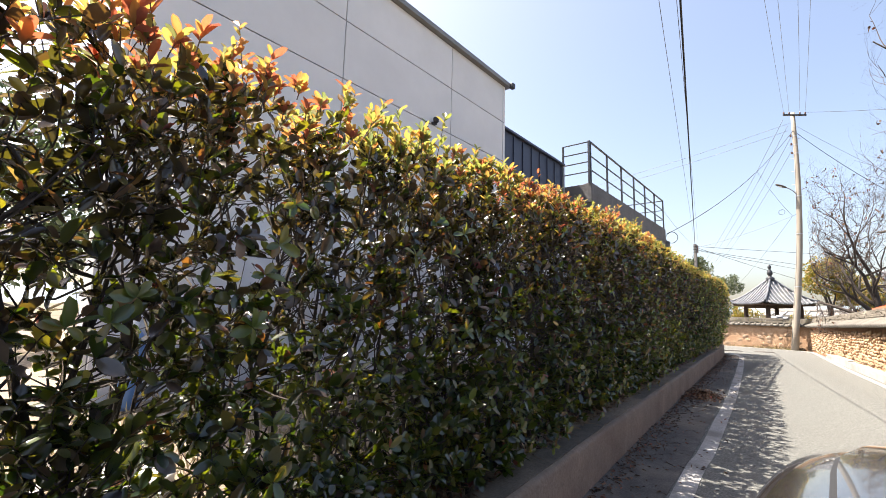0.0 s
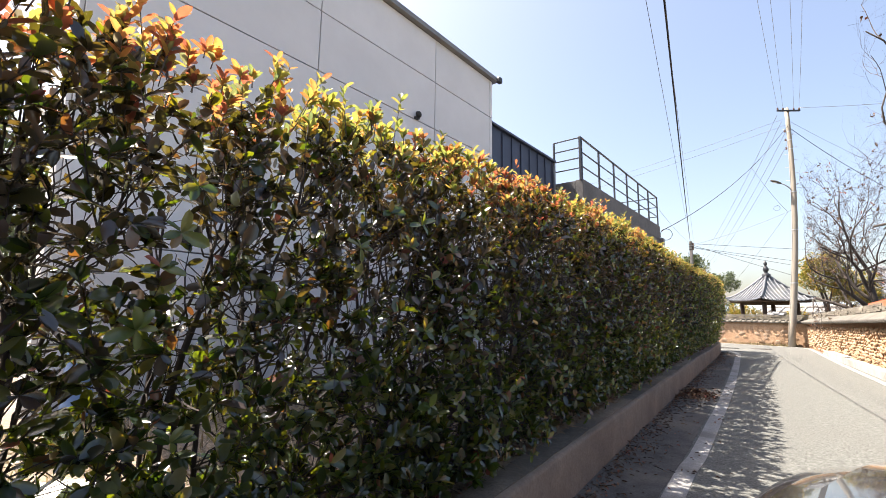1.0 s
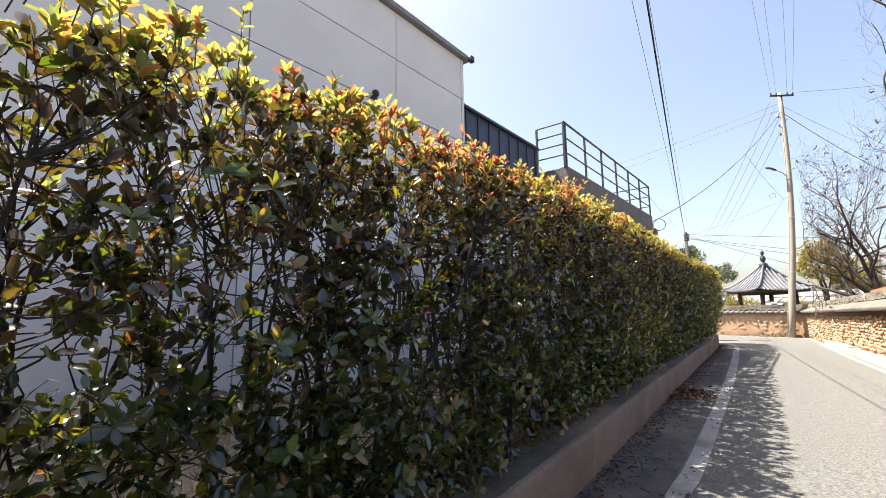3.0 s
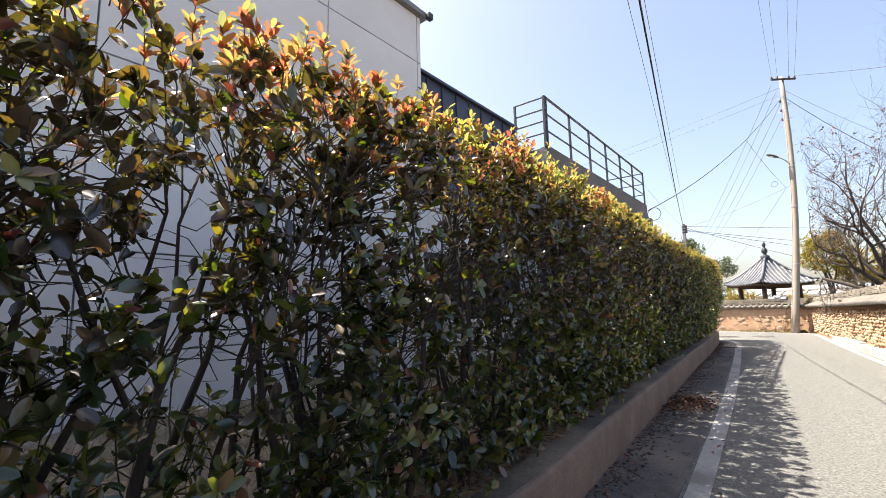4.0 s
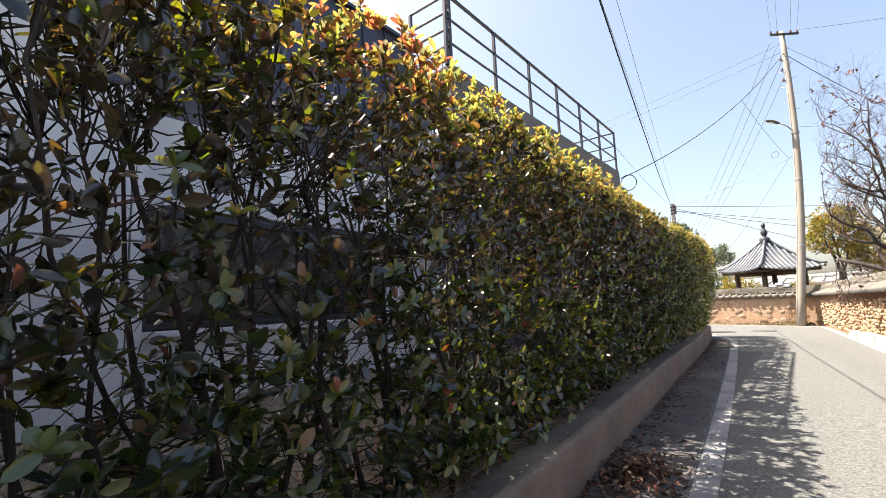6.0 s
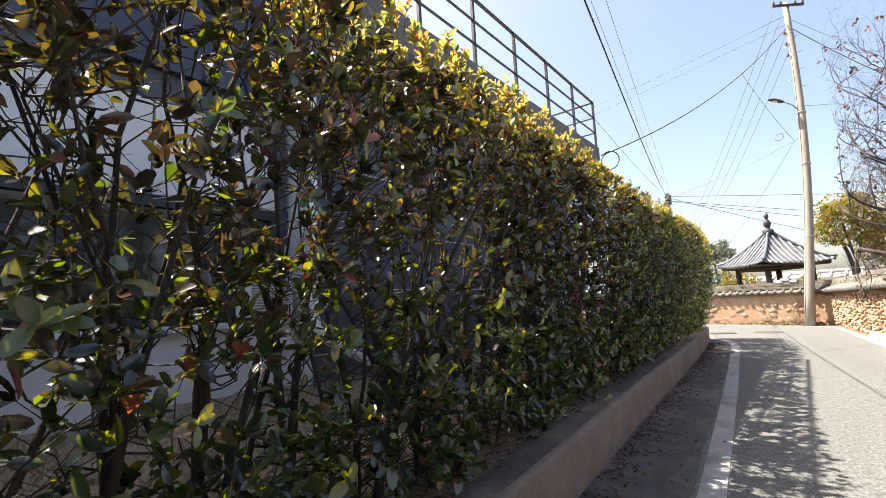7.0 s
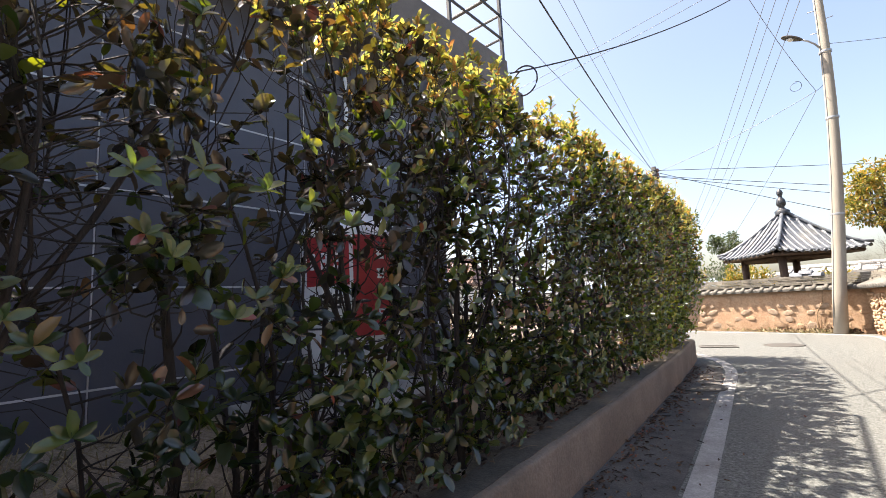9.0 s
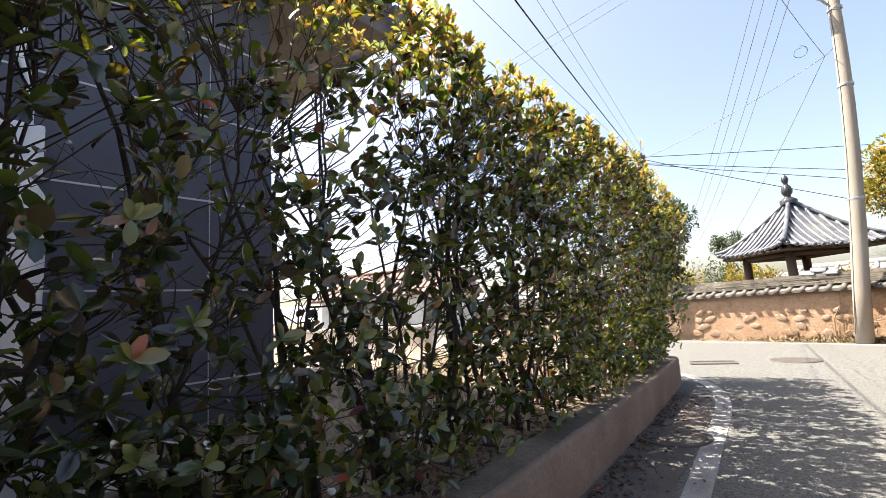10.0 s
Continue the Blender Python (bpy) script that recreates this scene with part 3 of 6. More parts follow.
    box(bm, -3.14 + ox, -2.95 + ox, 10.88 + oy, 17.96 + oy, 4.053 + oz, 4.54 + oz, 0.015)
    part("parapet", done("parapet", bm, STUCCO), ob, "rough dark grey stucco terrace parapet")
    part("parapet", B("parapet_end", -9.2, -3.143, 17.78, 17.97, 4.053, 4.5, STUCCO, 0.012), ob)
    part("parapet", B("parapet_side", -4.4, -3.143, 10.9, 11.06, 4.053, 4.53, STUCCO, 0.012), ob)
    part("terrace_slab", B("terrace_slab", -9.3, -2.96, 10.9, 17.98, 3.805, 4.05, STUCCO, 0.012), ob)
    part("drip_block", B("drip_block", -3.05, -2.86, 17.9, 18.16, 3.86, 4.1, STUCCO, 0.012), ob)
    # white downpipe at the wing's edge with its bent foot
    pipe = [(-3.29, 10.8, 3.7), (-3.29, 10.8, 1.3), (-3.28, 10.82, 1.12), (-3.25, 10.92, 1.0), (-3.18, 11.36, 0.74)]
    part("downpipe", tube("downpipe", [(x + ox, y + oy, z + oz) for x, y, z in pipe], 0.045, WHITE_PVC, 12), ob, "white plastic downpipe with bent foot")
    for z in (1.5, 2.6):
        part("pipe_clip", B("pipe_clip", -3.4, -3.23, 10.74, 10.86, z, z + 0.03, GALV, 0.004), ob)
    cond = [(-3.32, 15.5, 0.5), (-3.32, 15.5, 2.6), (-3.32, 15.45, 2.75), (-3.32, 15.45, 3.7)]
    part("conduit", tube("conduit", [(x + ox, y + oy, z + oz) for x, y, z in cond], 0.02, WHITE_PVC, 8), ob, "thin white conduit")
    part("meter_box", B("meter_box", -3.35, -3.22, 15.34, 15.56, 2.06, 2.34, WHITE_PVC, 0.015), ob, "small pale meter box")
    part("vent", B("wall_vent", -3.6, -3.57, 10.62, 10.74, 0.92, 1.04, WHITE_PVC, 0.02), ob, "round white wall vent")
    return ob


house()


def terrace_railing():
    ob = thing("terrace_railing", (-3.0, 10.95, 4.54), "black steel terrace railing with slim bars", "railing")
    bars = (1.045, 0.69, 0.34)
    post = box_mesh("rail_post", -0.022, 0.022, -0.022, 0.022, -0.02, 1.04, STEEL, 0.004)
    L = 6.98
    for k in range(7):
        part("post", post, ob, at=(0, L * k / 6, 0))
    part("post", post, ob, at=(0, -0.09, 0))
    for x in (-0.68,):
        part("post", post, ob, at=(x, -0.04, 0))
    for k in range(1, 5):
        part("post", post, ob, at=(-1.2 * k, L, 0))
    for i, z in enumerate(bars):
        r = 0.024 if i == 0 else 0.014
        part("rail", box_mesh("rail_front", -r, r, -0.1, L + 0.02, z - 0.012, z + 0.012, STEEL, 0.003), ob)
        part("rail", box_mesh("rail_end", -5.0, 0.0, L - r, L + r, z - 0.012, z + 0.012, STEEL, 0.003), ob)
    for i, z in enumerate((1.045, 0.79, 0.54, 0.29)):
        part("rail", box_mesh("rail_side", -0.7, 0.0, -0.05, -0.02, z - 0.012, z + 0.012, STEEL, 0.003), ob)
    return ob


terrace_railing()


def water_tank():
    """A white steel tank with shoulders, a valve collar, a base ring and printed labels."""
    r = 0.39
    ob = thing("storage_tank", (-2.95, 15.16, 0.62), "weathered white gas tank with a red printed label", "tank")
    prof = [(0.0, 0.14), (r - 0.2, 0.15), (r - 0.09, 0.18), (r - 0.03, 0.24), (r, 0.32), (r, 0.78), (r, 1.2),
            (r - 0.012, 1.25), (r - 0.05, 1.31), (r - 0.12, 1.355), (r - 0.22, 1.38), (0.0, 1.385)]
    part("body", lathe("tank_body", prof, WHITE_PVC, 40), ob)
    part("base_ring", lathe("tank_foot", [(r - 0.11, 0.0), (r - 0.08, 0.0), (r - 0.08, 0.11), (r - 0.075, 0.17), (r - 0.1, 0.18), (r - 0.11, 0.02)], WHITE_PVC, 32), ob, "white steel base ring")
    part("collar", lathe("tank_collar", [(0.15, 1.375), (0.155, 1.39), (0.155, 1.5), (0.162, 1.52), (0.155, 1.53), (0.142, 1.52), (0.142, 1.39)], WHITE_PVC, 28), ob, "white valve collar")
    part("valve", lathe("tank_valve", [(0.0, 1.5), (0.03, 1.5), (0.05, 1.49), (0.05, 1.46), (0.025, 1.45), (0.025, 1.38), (0.0, 1.375)], GALV, 16), ob, "grey metal valve")

    def wrap(name, a0, a1, z0, z1, m, lift=0.003):
        n = max(3, int(abs(a1 - a0) / 4))
        rr = r + lift
        V = []
        for k in range(n + 1):
            a = radians(a0 + (a1 - a0) * k / n)
            V += [(rr * math.cos(a), rr * math.sin(a), z0), (rr * math.cos(a), rr * math.sin(a), z1)]
        return mesh(name, V, [(2 * k, 2 * k + 2, 2 * k + 3, 2 * k + 1) for k in range(n)], m, True)

    # label panels seen from the lane (angle 0 looks to the lane, -90 towards the camera's start)
    red = part("label", wrap("label_band", -93, -39, 0.81, 1.18, RED_LABEL), ob, "red printed band with white lettering")
    red2 = part("label", wrap("label_upright", -35, 18, 0.43, 1.18, RED_LABEL), ob, "red upright label with white lettering")
    rnd = random.Random(5)

    def block(a, z, w, h, m, under):
        """A printed character as a few plain bars."""
        for k in range(3):
            zz = z + h * (k / 3.0)
            part("print", wrap("print_bar", a - w / 2 + rnd.uniform(0, 2), a + w / 2 - rnd.uniform(0, 3), zz, zz + h * 0.16, m, 0.006), under)
        for k in range(2):
            aa = a - w / 2 + (w - 2.2) * (0.15 + 0.65 * k)
            part("print", wrap("print_bar", aa, aa + 2.2, z, z + h * rnd.uniform(0.6, 0.95), m, 0.009), under)

    for a in (-81, -66, -51):
        block(a, 0.93, 11, 0.15, WHITE_PVC, red)
    for z in (1.0, 0.85, 0.7, 0.55):
        block(-3, z, 12, 0.09, WHITE_PVC, red2)
    body_print = part("label", wrap("label_lines", -95, -41, 0.49, 0.505, INK, 0.004), ob, "black printed lines")
    for a in (-83, -67, -52):
        block(a, 0.64, 12, 0.13, INK, body_print)
    for a in range(-89, -43, 8):
        block(a, 0.53, 5, 0.045, INK, body_print)
    for z in (1.05, 0.93, 0.81, 0.69):
        block(28, z, 7, 0.07, INK, body_print)
    return ob


water_tank()


def tank_pad():
    ob = thing("timber_pad", (-2.86, 15.1, 0.3), "low concrete pad with a dark timber edge", "pad")
    part("slab", box_mesh("pad_slab", -0.48, 0.52, -0.75, 0.75, 0.0, 0.318, CONCRETE, 0.015), ob)
    part("edge_board", box_mesh("pad_board", 0.525, 0.56, -0.9, 0.9, 0.02, 0.3, WOOD_D, 0.008), ob, "dark timber edge board")
    return ob


tank_pad()


def air_conditioner():
    ob = thing("air_conditioner", (-3.62, 10.5, 1.205), "pale ribbed outdoor air conditioner unit on the plinth", "air conditioner")
    part("body", box_mesh("unit_body", -0.1, 0.14, -0.21, 0.21, 0.03, 0.36, WHITE_PVC, 0.012), ob)
    slat = box_mesh("grille_slat", 0.14, 0.152, -0.19, 0.19, 0.0, 0.012, GALV, 0.002)
    for k in range(11):
        part("slat", slat, ob, at=(0, 0, 0.07 + 0.025 * k))
    for y in (-0.15, 0.15):
        part("foot", box_mesh("unit_foot", -0.1, 0.14, y - 0.03, y + 0.03, 0.0, 0.032, STEEL), ob)
    return ob


air_conditioner()


# ---- the hedge ----
HEDGE_TOP = [(-3, 2.12), (1.3, 2.16), (2.4, 2.25), (3.4, 2.34), (5, 2.44), (6.5, 2.53), (8, 2.6), (12, 2.63), (15, 2.68), (17, 2.74), (20, 2.72), (21.6, 2.6), (22.4, 2.35)]
OPEN = [(-2, 0.1), (1.2, 0.1), (1.9, 0.18), (2.4, 0.26), (3, 0.33), (5, 0.42), (7, 0.47), (8.3, 0.47), (10.8, 0.45), (11.5, 0.5), (12.8, 0.75), (13.4, 0.9), (14.6, 0.9), (15.3, 0.62), (16.6, 0.5), (18, 0.48), (20, 0.42), (23, 0.25)]
FOOT = [(-2, 0.06), (7, 0.06), (9, 0.06), (12, 0.1), (18, 0.12), (20.5, 0.06), (23, 0.06)]
HEAD = [(-2, -0.11), (3, -0.09), (5, -0.06), (14, -0.06), (17.5, 0.02), (20, 0.2), (23, 0.32)]
BARE_FOOT = [(-1, 0.1), (3, 0.2), (4.5, 0.7), (5.6, 1.0), (10.5, 1.0), (12, 0.8), (18, 0.75), (22, 0.5)]
HEDGE_DEPTH = 0.58
rng = np.random.default_rng(11)


def front_x(y, z):
    """The clipped front of the hedge, leaning out towards its top."""
    return np.interp(y, [r[0] for r in KERB_LINE], [r[1] for r in KERB_LINE]) - (f := np.interp(y, [r[0] for r in FOOT], [r[1] for r in FOOT])) + (f + np.interp(y, [r[0] for r in HEAD], [r[1] for r in HEAD])) * np.clip((z - 0.4) / 1.2, 0, 1)


def shrub(y0, k):
    top = curve_at(HEDGE_TOP, y0)
    cx = kerb_x(y0) - 0.53
    base = np.array([cx, y0, 0.26])
    ob = thing("photinia_shrub", tuple(base), "clipped evergreen hedge shrub with dark glossy leaves and bright young shoots", "hedge shrub", "shrubs of the hedge")
    # main stems
    stems = []
    for s in range(int(rng.integers(4, 7))):
        p = base + [rng.normal(0, 0.1), rng.uniform(-0.2, 0.2), -0.05]
        lean = np.array([rng.normal(0, 0.07), rng.normal(0, 0.1), 1.0])
        h = (top - base[2]) * rng.uniform(0.72, 0.95)
        pts = [p]
        n = 8
        for i in range(n):
            lean = lean + [rng.normal(0, 0.1), rng.normal(0, 0.13), 0]
            lean[0] -= 0.35 * (pts[-1][0] - cx)
            lean[1] -= 0.35 * (pts[-1][1] - y0)
            p = pts[-1] + lean / np.linalg.norm(lean) * h / n
            pts.append(p)
        pts = np.array(pts)
        r0 = rng.choice([0.008, 0.012, 0.018, 0.025])
        rad = np.linspace(r0, 0.005, n + 1)
        stems.append(pts)
        part("stem", tube("stem", pts - base, rad, BARK, 6), ob)
    # side twigs that end in the hedge's outer skin
    n_t = 178 if y0 < 16 else 138
    zt = 0.45 + (top - 0.45) * rng.beta(0.8 if y0 < 4 else 0.95, 0.95, n_t)
    yt = y0 + rng.uniform(-0.34, 0.34, n_t)
    fx = front_x(yt, zt) + np.array([0.1 * noise.noise((float(y) * 2.6, float(z) * 2.4, 5.5)) - 0.02 for y, z in zip(yt, zt)])
    u = np.where(rng.random(n_t) < 0.7, rng.beta(1.0, 3.4, n_t), rng.beta(2.6, 1.2, n_t))
    over = np.clip((zt - (top - 0.14)) / 0.14, 0, 1)
    xt = fx - 0.03 - u * HEDGE_DEPTH - over * 0.1 * (u < 0.3)
    # open patches through which the house shows
    gap = np.array([0.35 * noise.noise((float(y) * 1.1, float(z) * 1.2, 3.7)) + 0.9 * noise.noise((float(y) * 5.4, float(z) * 4.6, 8.1)) for y, z in zip(yt, zt)])
    op = curve_at(OPEN, y0) * np.clip((zt - 0.55) / 0.6, curve_at(BARE_FOOT, y0), 1)
    low = (zt < top - 0.42 + 0.3 * (curve_at(OPEN, y0) > 0.52)) & (gap + rng.normal(0, 0.1, n_t) > 0.4 - 0.6 * op) & (rng.random(n_t) < 0.82)
    low &= ~((zt < 0.85) & (u < 0.3) & (rng.random(n_t) < 0.55))
    keep = ~low
    ends = np.stack([xt, yt, zt], 1)[keep]
    m = len(ends)
    sy = np.array([s[len(s) // 2, 1] for s in stems])
    pick = np.abs(ends[:, 1:2] + rng.normal(0, 0.08, (m, 1)) - sy[None, :]).argmin(1)
    starts = np.empty((m, 3))
    for i in range(m):
        st = stems[pick[i]]
        zz = max(min(ends[i, 2] - abs(rng.normal(0.17, 0.12)), st[-1, 2]), st[1, 2])
        starts[i] = [np.interp(zz, st[:, 2], st[:, a]) for a in range(3)]
    mid = (starts + ends) / 2 + rng.normal(0, 0.06, (m, 3)) - [0, 0, 0.02]
    bow = lambda a, b, c, t: a * (1 - t) ** 2 + (2 * b - (a + c) / 2) * 2 * t * (1 - t) + c * t * t
    runs = [(tuple(bow(starts[i], mid[i], ends[i], t) - base for t in (0.0, 0.25, 0.5, 0.75, 1.0)), (0.005, 0.0038, 0.003, 0.0022, 0.0015)) for i in range(m)]
    # thin bare cross twigs inside
    for i in range(64):
        st = stems[int(rng.integers(len(stems)))]
        a = st[int(rng.integers(1, len(st)))]
        d = np.array([rng.normal(0, 0.4), rng.normal(0, 1), rng.normal(0.45, 0.6)])
        d = d / np.linalg.norm(d) * rng.uniform(0.1, 0.32)
        b = a + d
        b[0] = np.clip(b[0], cx - 0.36, cx + 0.36)
        b[2] = min(b[2], top - 0.03)
        c = (a + b) / 2 + rng.normal(0, 0.06, 3)
        runs.append((tuple(bow(a, c, b, t) - base for t in (0.0, 0.33, 0.67, 1.0)), (0.003, 0.0024, 0.0018, 0.001)))
    tw = part("twig_tangle", tubes("twig_tangle", runs, BARK, 3), ob)
    tw["kind"] = "stuff"
    # leaves round the outer half of every twig
    per = 15 if y0 < 3.4 else 11 if y0 < 5 else 9
    f = rng.uniform(0.3, 1.0, (m, per)) ** 0.6
    f[:, :5] = rng.uniform(0.94, 1.0, (m, 5))
    q = np.where(f[..., None] < 0.5, starts[:, None] + (mid - starts)[:, None] * (f[..., None] * 2), mid[:, None] + (ends - mid)[:, None] * (f[..., None] * 2 - 1))
    ax = unit(ends - mid)[:, None].repeat(per, 1)
    rad = rng.normal(0, 1, (m, per, 3))
    way = ax * rng.uniform(0.1, 0.9, (m, per, 1)) + rad * 0.7 + [0.12, 0, 0.14]
    pos = q.reshape(-1, 3)
    way = way.reshape(-1, 3)
    up = rng.normal(0, 0.5, pos.shape) + [0.22, 0, 0.85]
    ln = np.clip(rng.normal(curve_at([(2, 0.056), (5, 0.066), (16, 0.07), (22, 0.074)], y0), 0.015, len(pos)), 0.024, 0.1)
    # keep out of the clipped face
    tip_x = pos[:, 0] + unit(way)[:, 0] * ln
    ok = tip_x < front_x(pos[:, 1], pos[:, 2]) + 0.05 + 0.05 * rng.random(len(pos))
    ok &= (pos[:, 2] + unit(way)[:, 2] * ln) < top + 0.05
    wide = rng.uniform(0.42, 0.56, len(pos))
    bronze = rng.random(len(pos)) < np.clip((pos[:, 2] - 0.85) / 1.0, 0.06, 0.8 if y0 < 15 else 0.35)
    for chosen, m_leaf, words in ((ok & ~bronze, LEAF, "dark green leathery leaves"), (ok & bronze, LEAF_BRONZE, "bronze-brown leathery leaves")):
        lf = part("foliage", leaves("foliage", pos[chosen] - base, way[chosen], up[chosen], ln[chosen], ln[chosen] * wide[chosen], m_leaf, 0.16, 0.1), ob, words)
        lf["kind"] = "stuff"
    # rosettes of paler leaves that stand out from the clipped face
    # six more past y 13: the far end's sunlit green put into colour
    n_r, per_r = int(rng.integers(3, 8)) + (6 if y0 > 13 else 0), 6
    zr = 0.42 + (top - 0.75) * rng.beta(0.9, 1.3, n_r)
    yr = y0 + rng.uniform(-0.22, 0.22, n_r)
    heart = np.stack([front_x(yr, zr) + rng.uniform(-0.06, 0.05, n_r), yr, zr], 1)
    ang = np.arange(per_r)[None, :] * 2.4 + rng.uniform(0, 6, (n_r, 1))
    fan = np.stack([0.35 + 0.3 * np.cos(ang), np.sin(ang), 0.45 + 0.75 * np.cos(ang)], -1) + rng.normal(0, 0.15, (n_r, per_r, 3))
    pos = np.repeat(heart, per_r, 0)
    ln = np.clip(rng.normal(0.057, 0.012, len(pos)), 0.03, 0.085)
    fr = part("pale_foliage", leaves("pale_foliage", pos - base, fan.reshape(-1, 3), np.tile([0.8, 0, 0.5], (len(pos), 1)) + rng.normal(0, 0.25, pos.shape), ln, ln * rng.uniform(0.42, 0.54, len(pos)), LEAF_PALE, 0.2, 0.12), ob, "paler green leaf rosettes")
    fr["kind"] = "stuff"
    # young shoots on the clipped top and a few on the face
    n_s = 40
    ys = y0 + rng.uniform(-0.3, 0.3, n_s)
    us = rng.beta(0.9, 1.2, n_s)
    zs = top - rng.exponential(0.07, n_s) - 0.02
    xs = front_x(ys, zs) - 0.02 - us * HEDGE_DEPTH * 0.9
    face = rng.random(n_s) < 0.012
    zs[face] = rng.uniform(0.6, top - 0.3, face.sum())
    xs[face] = front_x(ys[face], zs[face]) + 0.01
    hh = np.clip(rng.gamma(2.0, 0.026, n_s), 0.025, 0.2)
    if k % 6 == 2:
        hh[0] = 0.34
    d = np.stack([rng.normal(0.12, 0.2, n_s), rng.normal(0, 0.22, n_s), np.ones(n_s)], 1)
    d[face] = np.stack([np.ones(face.sum()), rng.normal(0, 0.4, face.sum()), rng.uniform(0.3, 1, face.sum())], 1)
    hh[face] *= 0.4
    d = unit(d) * hh[:, None]
    p0 = np.stack([xs, ys, zs], 1)
    sruns = [((p0[i] - base - d[i] * 0.8, p0[i] + d[i] - base), (0.0025, 0.0015)) for i in range(n_s)]
    sh = part("shoot_wood", tubes("shoot_wood", sruns, TWIG, 3), ob)
    sh["kind"] = "stuff"
    per = 11
    f = np.linspace(0.0, 1.0, per)[None, :, None] + rng.normal(0, 0.04, (n_s, per, 1))
    pos = (p0[:, None] + d[:, None] * f).reshape(-1, 3)
    ax = unit(d)[:, None].repeat(per, 1)
    ang = (np.arange(per) * 2.4)[None, :] + rng.uniform(0, 6, (n_s, 1))
    side = np.stack([np.cos(ang), np.sin(ang), np.zeros_like(ang)], -1)
    way = (ax * rng.uniform(0.5, 1.4, (n_s, per, 1)) + side + rng.normal(0, 0.15, (n_s, per, 3))).reshape(-1, 3)
    up = np.tile([0, 0, 1.0], (len(pos), 1)) + rng.normal(0, 0.3, pos.shape)
    ln = np.clip(rng.normal(0.047, 0.011, len(pos)), 0.024, 0.075)
    m_new = LEAF_RED if y0 + rng.normal(0, 2.2) < 4.6 else LEAF_YEL
    ng = part("young_growth", leaves("young_growth", pos - base, way, up, ln, ln * rng.uniform(0.36, 0.46, len(pos)), m_new, 0.3, 0.05), ob,
              "orange and red young leaves" if m_new is LEAF_RED else "yellow-green and orange young leaves")
    ng["kind"] = "stuff"
    return ob


for k, y in enumerate(np.arange(-1.1, 22.4, 0.385)):
    shrub(float(y) + float(rng.normal(0, 0.05)), k)


# ---- the sunlit yard beside the house ----
def stepping_stones():
    disc = lathe("stepping_stone", [(0.0, 0.05), (0.15, 0.05), (0.175, 0.04), (0.185, 0.02), (0.18, -0.06)], PLASTER, 24)
    for x, y in ((-1.72, 1.02), (-1.42, 1.08), (-1.65, 1.5), (-2.15, 0.9)):
        ob = new("stepping_stone", disc)
        ob.location = (x, y, bed_z(x, y) + 0.03)
        tagged(ob, "round white stepping stone in the dry yard", "stepping stone", "stepping stones")


stepping_stones()


def water_bottle():
    ob = thing("water_bottle", (-3.08, 1.86, 0.6), "tall blue plastic water bottle beside the white corner", "bottle")
    part("body", lathe("bottle_body", [(0.0, 0.0), (0.085, 0.0), (0.09, 0.03), (0.09, 0.2), (0.083, 0.22), (0.09, 0.24), (0.09, 0.46), (0.07, 0.54), (0.03, 0.6)], BLUE_PVC, 20), ob)
    part("cap", lathe("bottle_cap", [(0.034, 0.59), (0.036, 0.64), (0.0, 0.645)], WHITE_PVC, 14), ob, "white cap")


water_bottle()


# ---- litter along the kerb ----
def scatter_leaves(name, n, place, material, size, label, category, flat=0.35):
    pos = np.array([place() for _ in range(n)])
    way = np.stack([rng.normal(0, 1, n), rng.normal(0, 1, n), rng.normal(0, flat, n)], 1)
    up = np.stack([rng.normal(0, flat, n), rng.normal(0, flat, n), np.ones(n)], 1)
    ln = rng.uniform(0.6, 1.3, n) * size
    ob = new(name, leaves(name, pos, way, up, ln, ln * rng.uniform(0.35, 0.6, n), material, 0.35, 0.25))
    return tagged(ob, label, category, kind="stuff")


def pile_place():
    a, r = rng.uniform(0, 6.28), abs(rng.normal(0, 0.34))
    y = 9.95 + r * math.sin(a) * 1.15
    x = -0.74 + r * math.cos(a) * 0.62
    x = max(x, kerb_x(y) + 0.03)
    return (x, y, 0.015 + 0.085 * math.exp(-(r / 0.3) ** 2) * rng.random())


scatter_leaves("leaf_pile", 900, pile_place, LEAF_DEAD, 0.05, "pile of curled dead leaves swept against the kerb", "leaf litter", 0.6)


def gutter_place():
    y = rng.uniform(0.5, 21.3)
    x = kerb_x(y) + 0.03 + abs(rng.exponential(0.11))
    return (x, y, 0.012)


scatter_leaves("gutter_leaves", 2800, gutter_place, LEAF_DEAD, 0.036, "dead leaves and bits lying in the gutter", "leaf litter", 0.3)


def road_place():
    y = rng.uniform(2, 21)
    return (kerb_x(y) + rng.uniform(0.05, 0.85), y, 0.01)


scatter_leaves("road_leaves", 170, road_place, LEAF_DEAD, 0.035, "a few dry leaves blown onto the asphalt", "leaf litter", 0.25)


def bed_place():
    y = rng.uniform(-0.5, 21.3)
    x = kerb_x(y) - 0.2 - abs(rng.normal(0, 0.35))
    return (x, y, bed_z(x, y) + 0.05 + 0.02 * rng.random())


scatter_leaves("bed_leaves", 4200, bed_place, LEAF_DEAD, 0.045, "fallen leaves under the hedge", "leaf litter", 0.4)


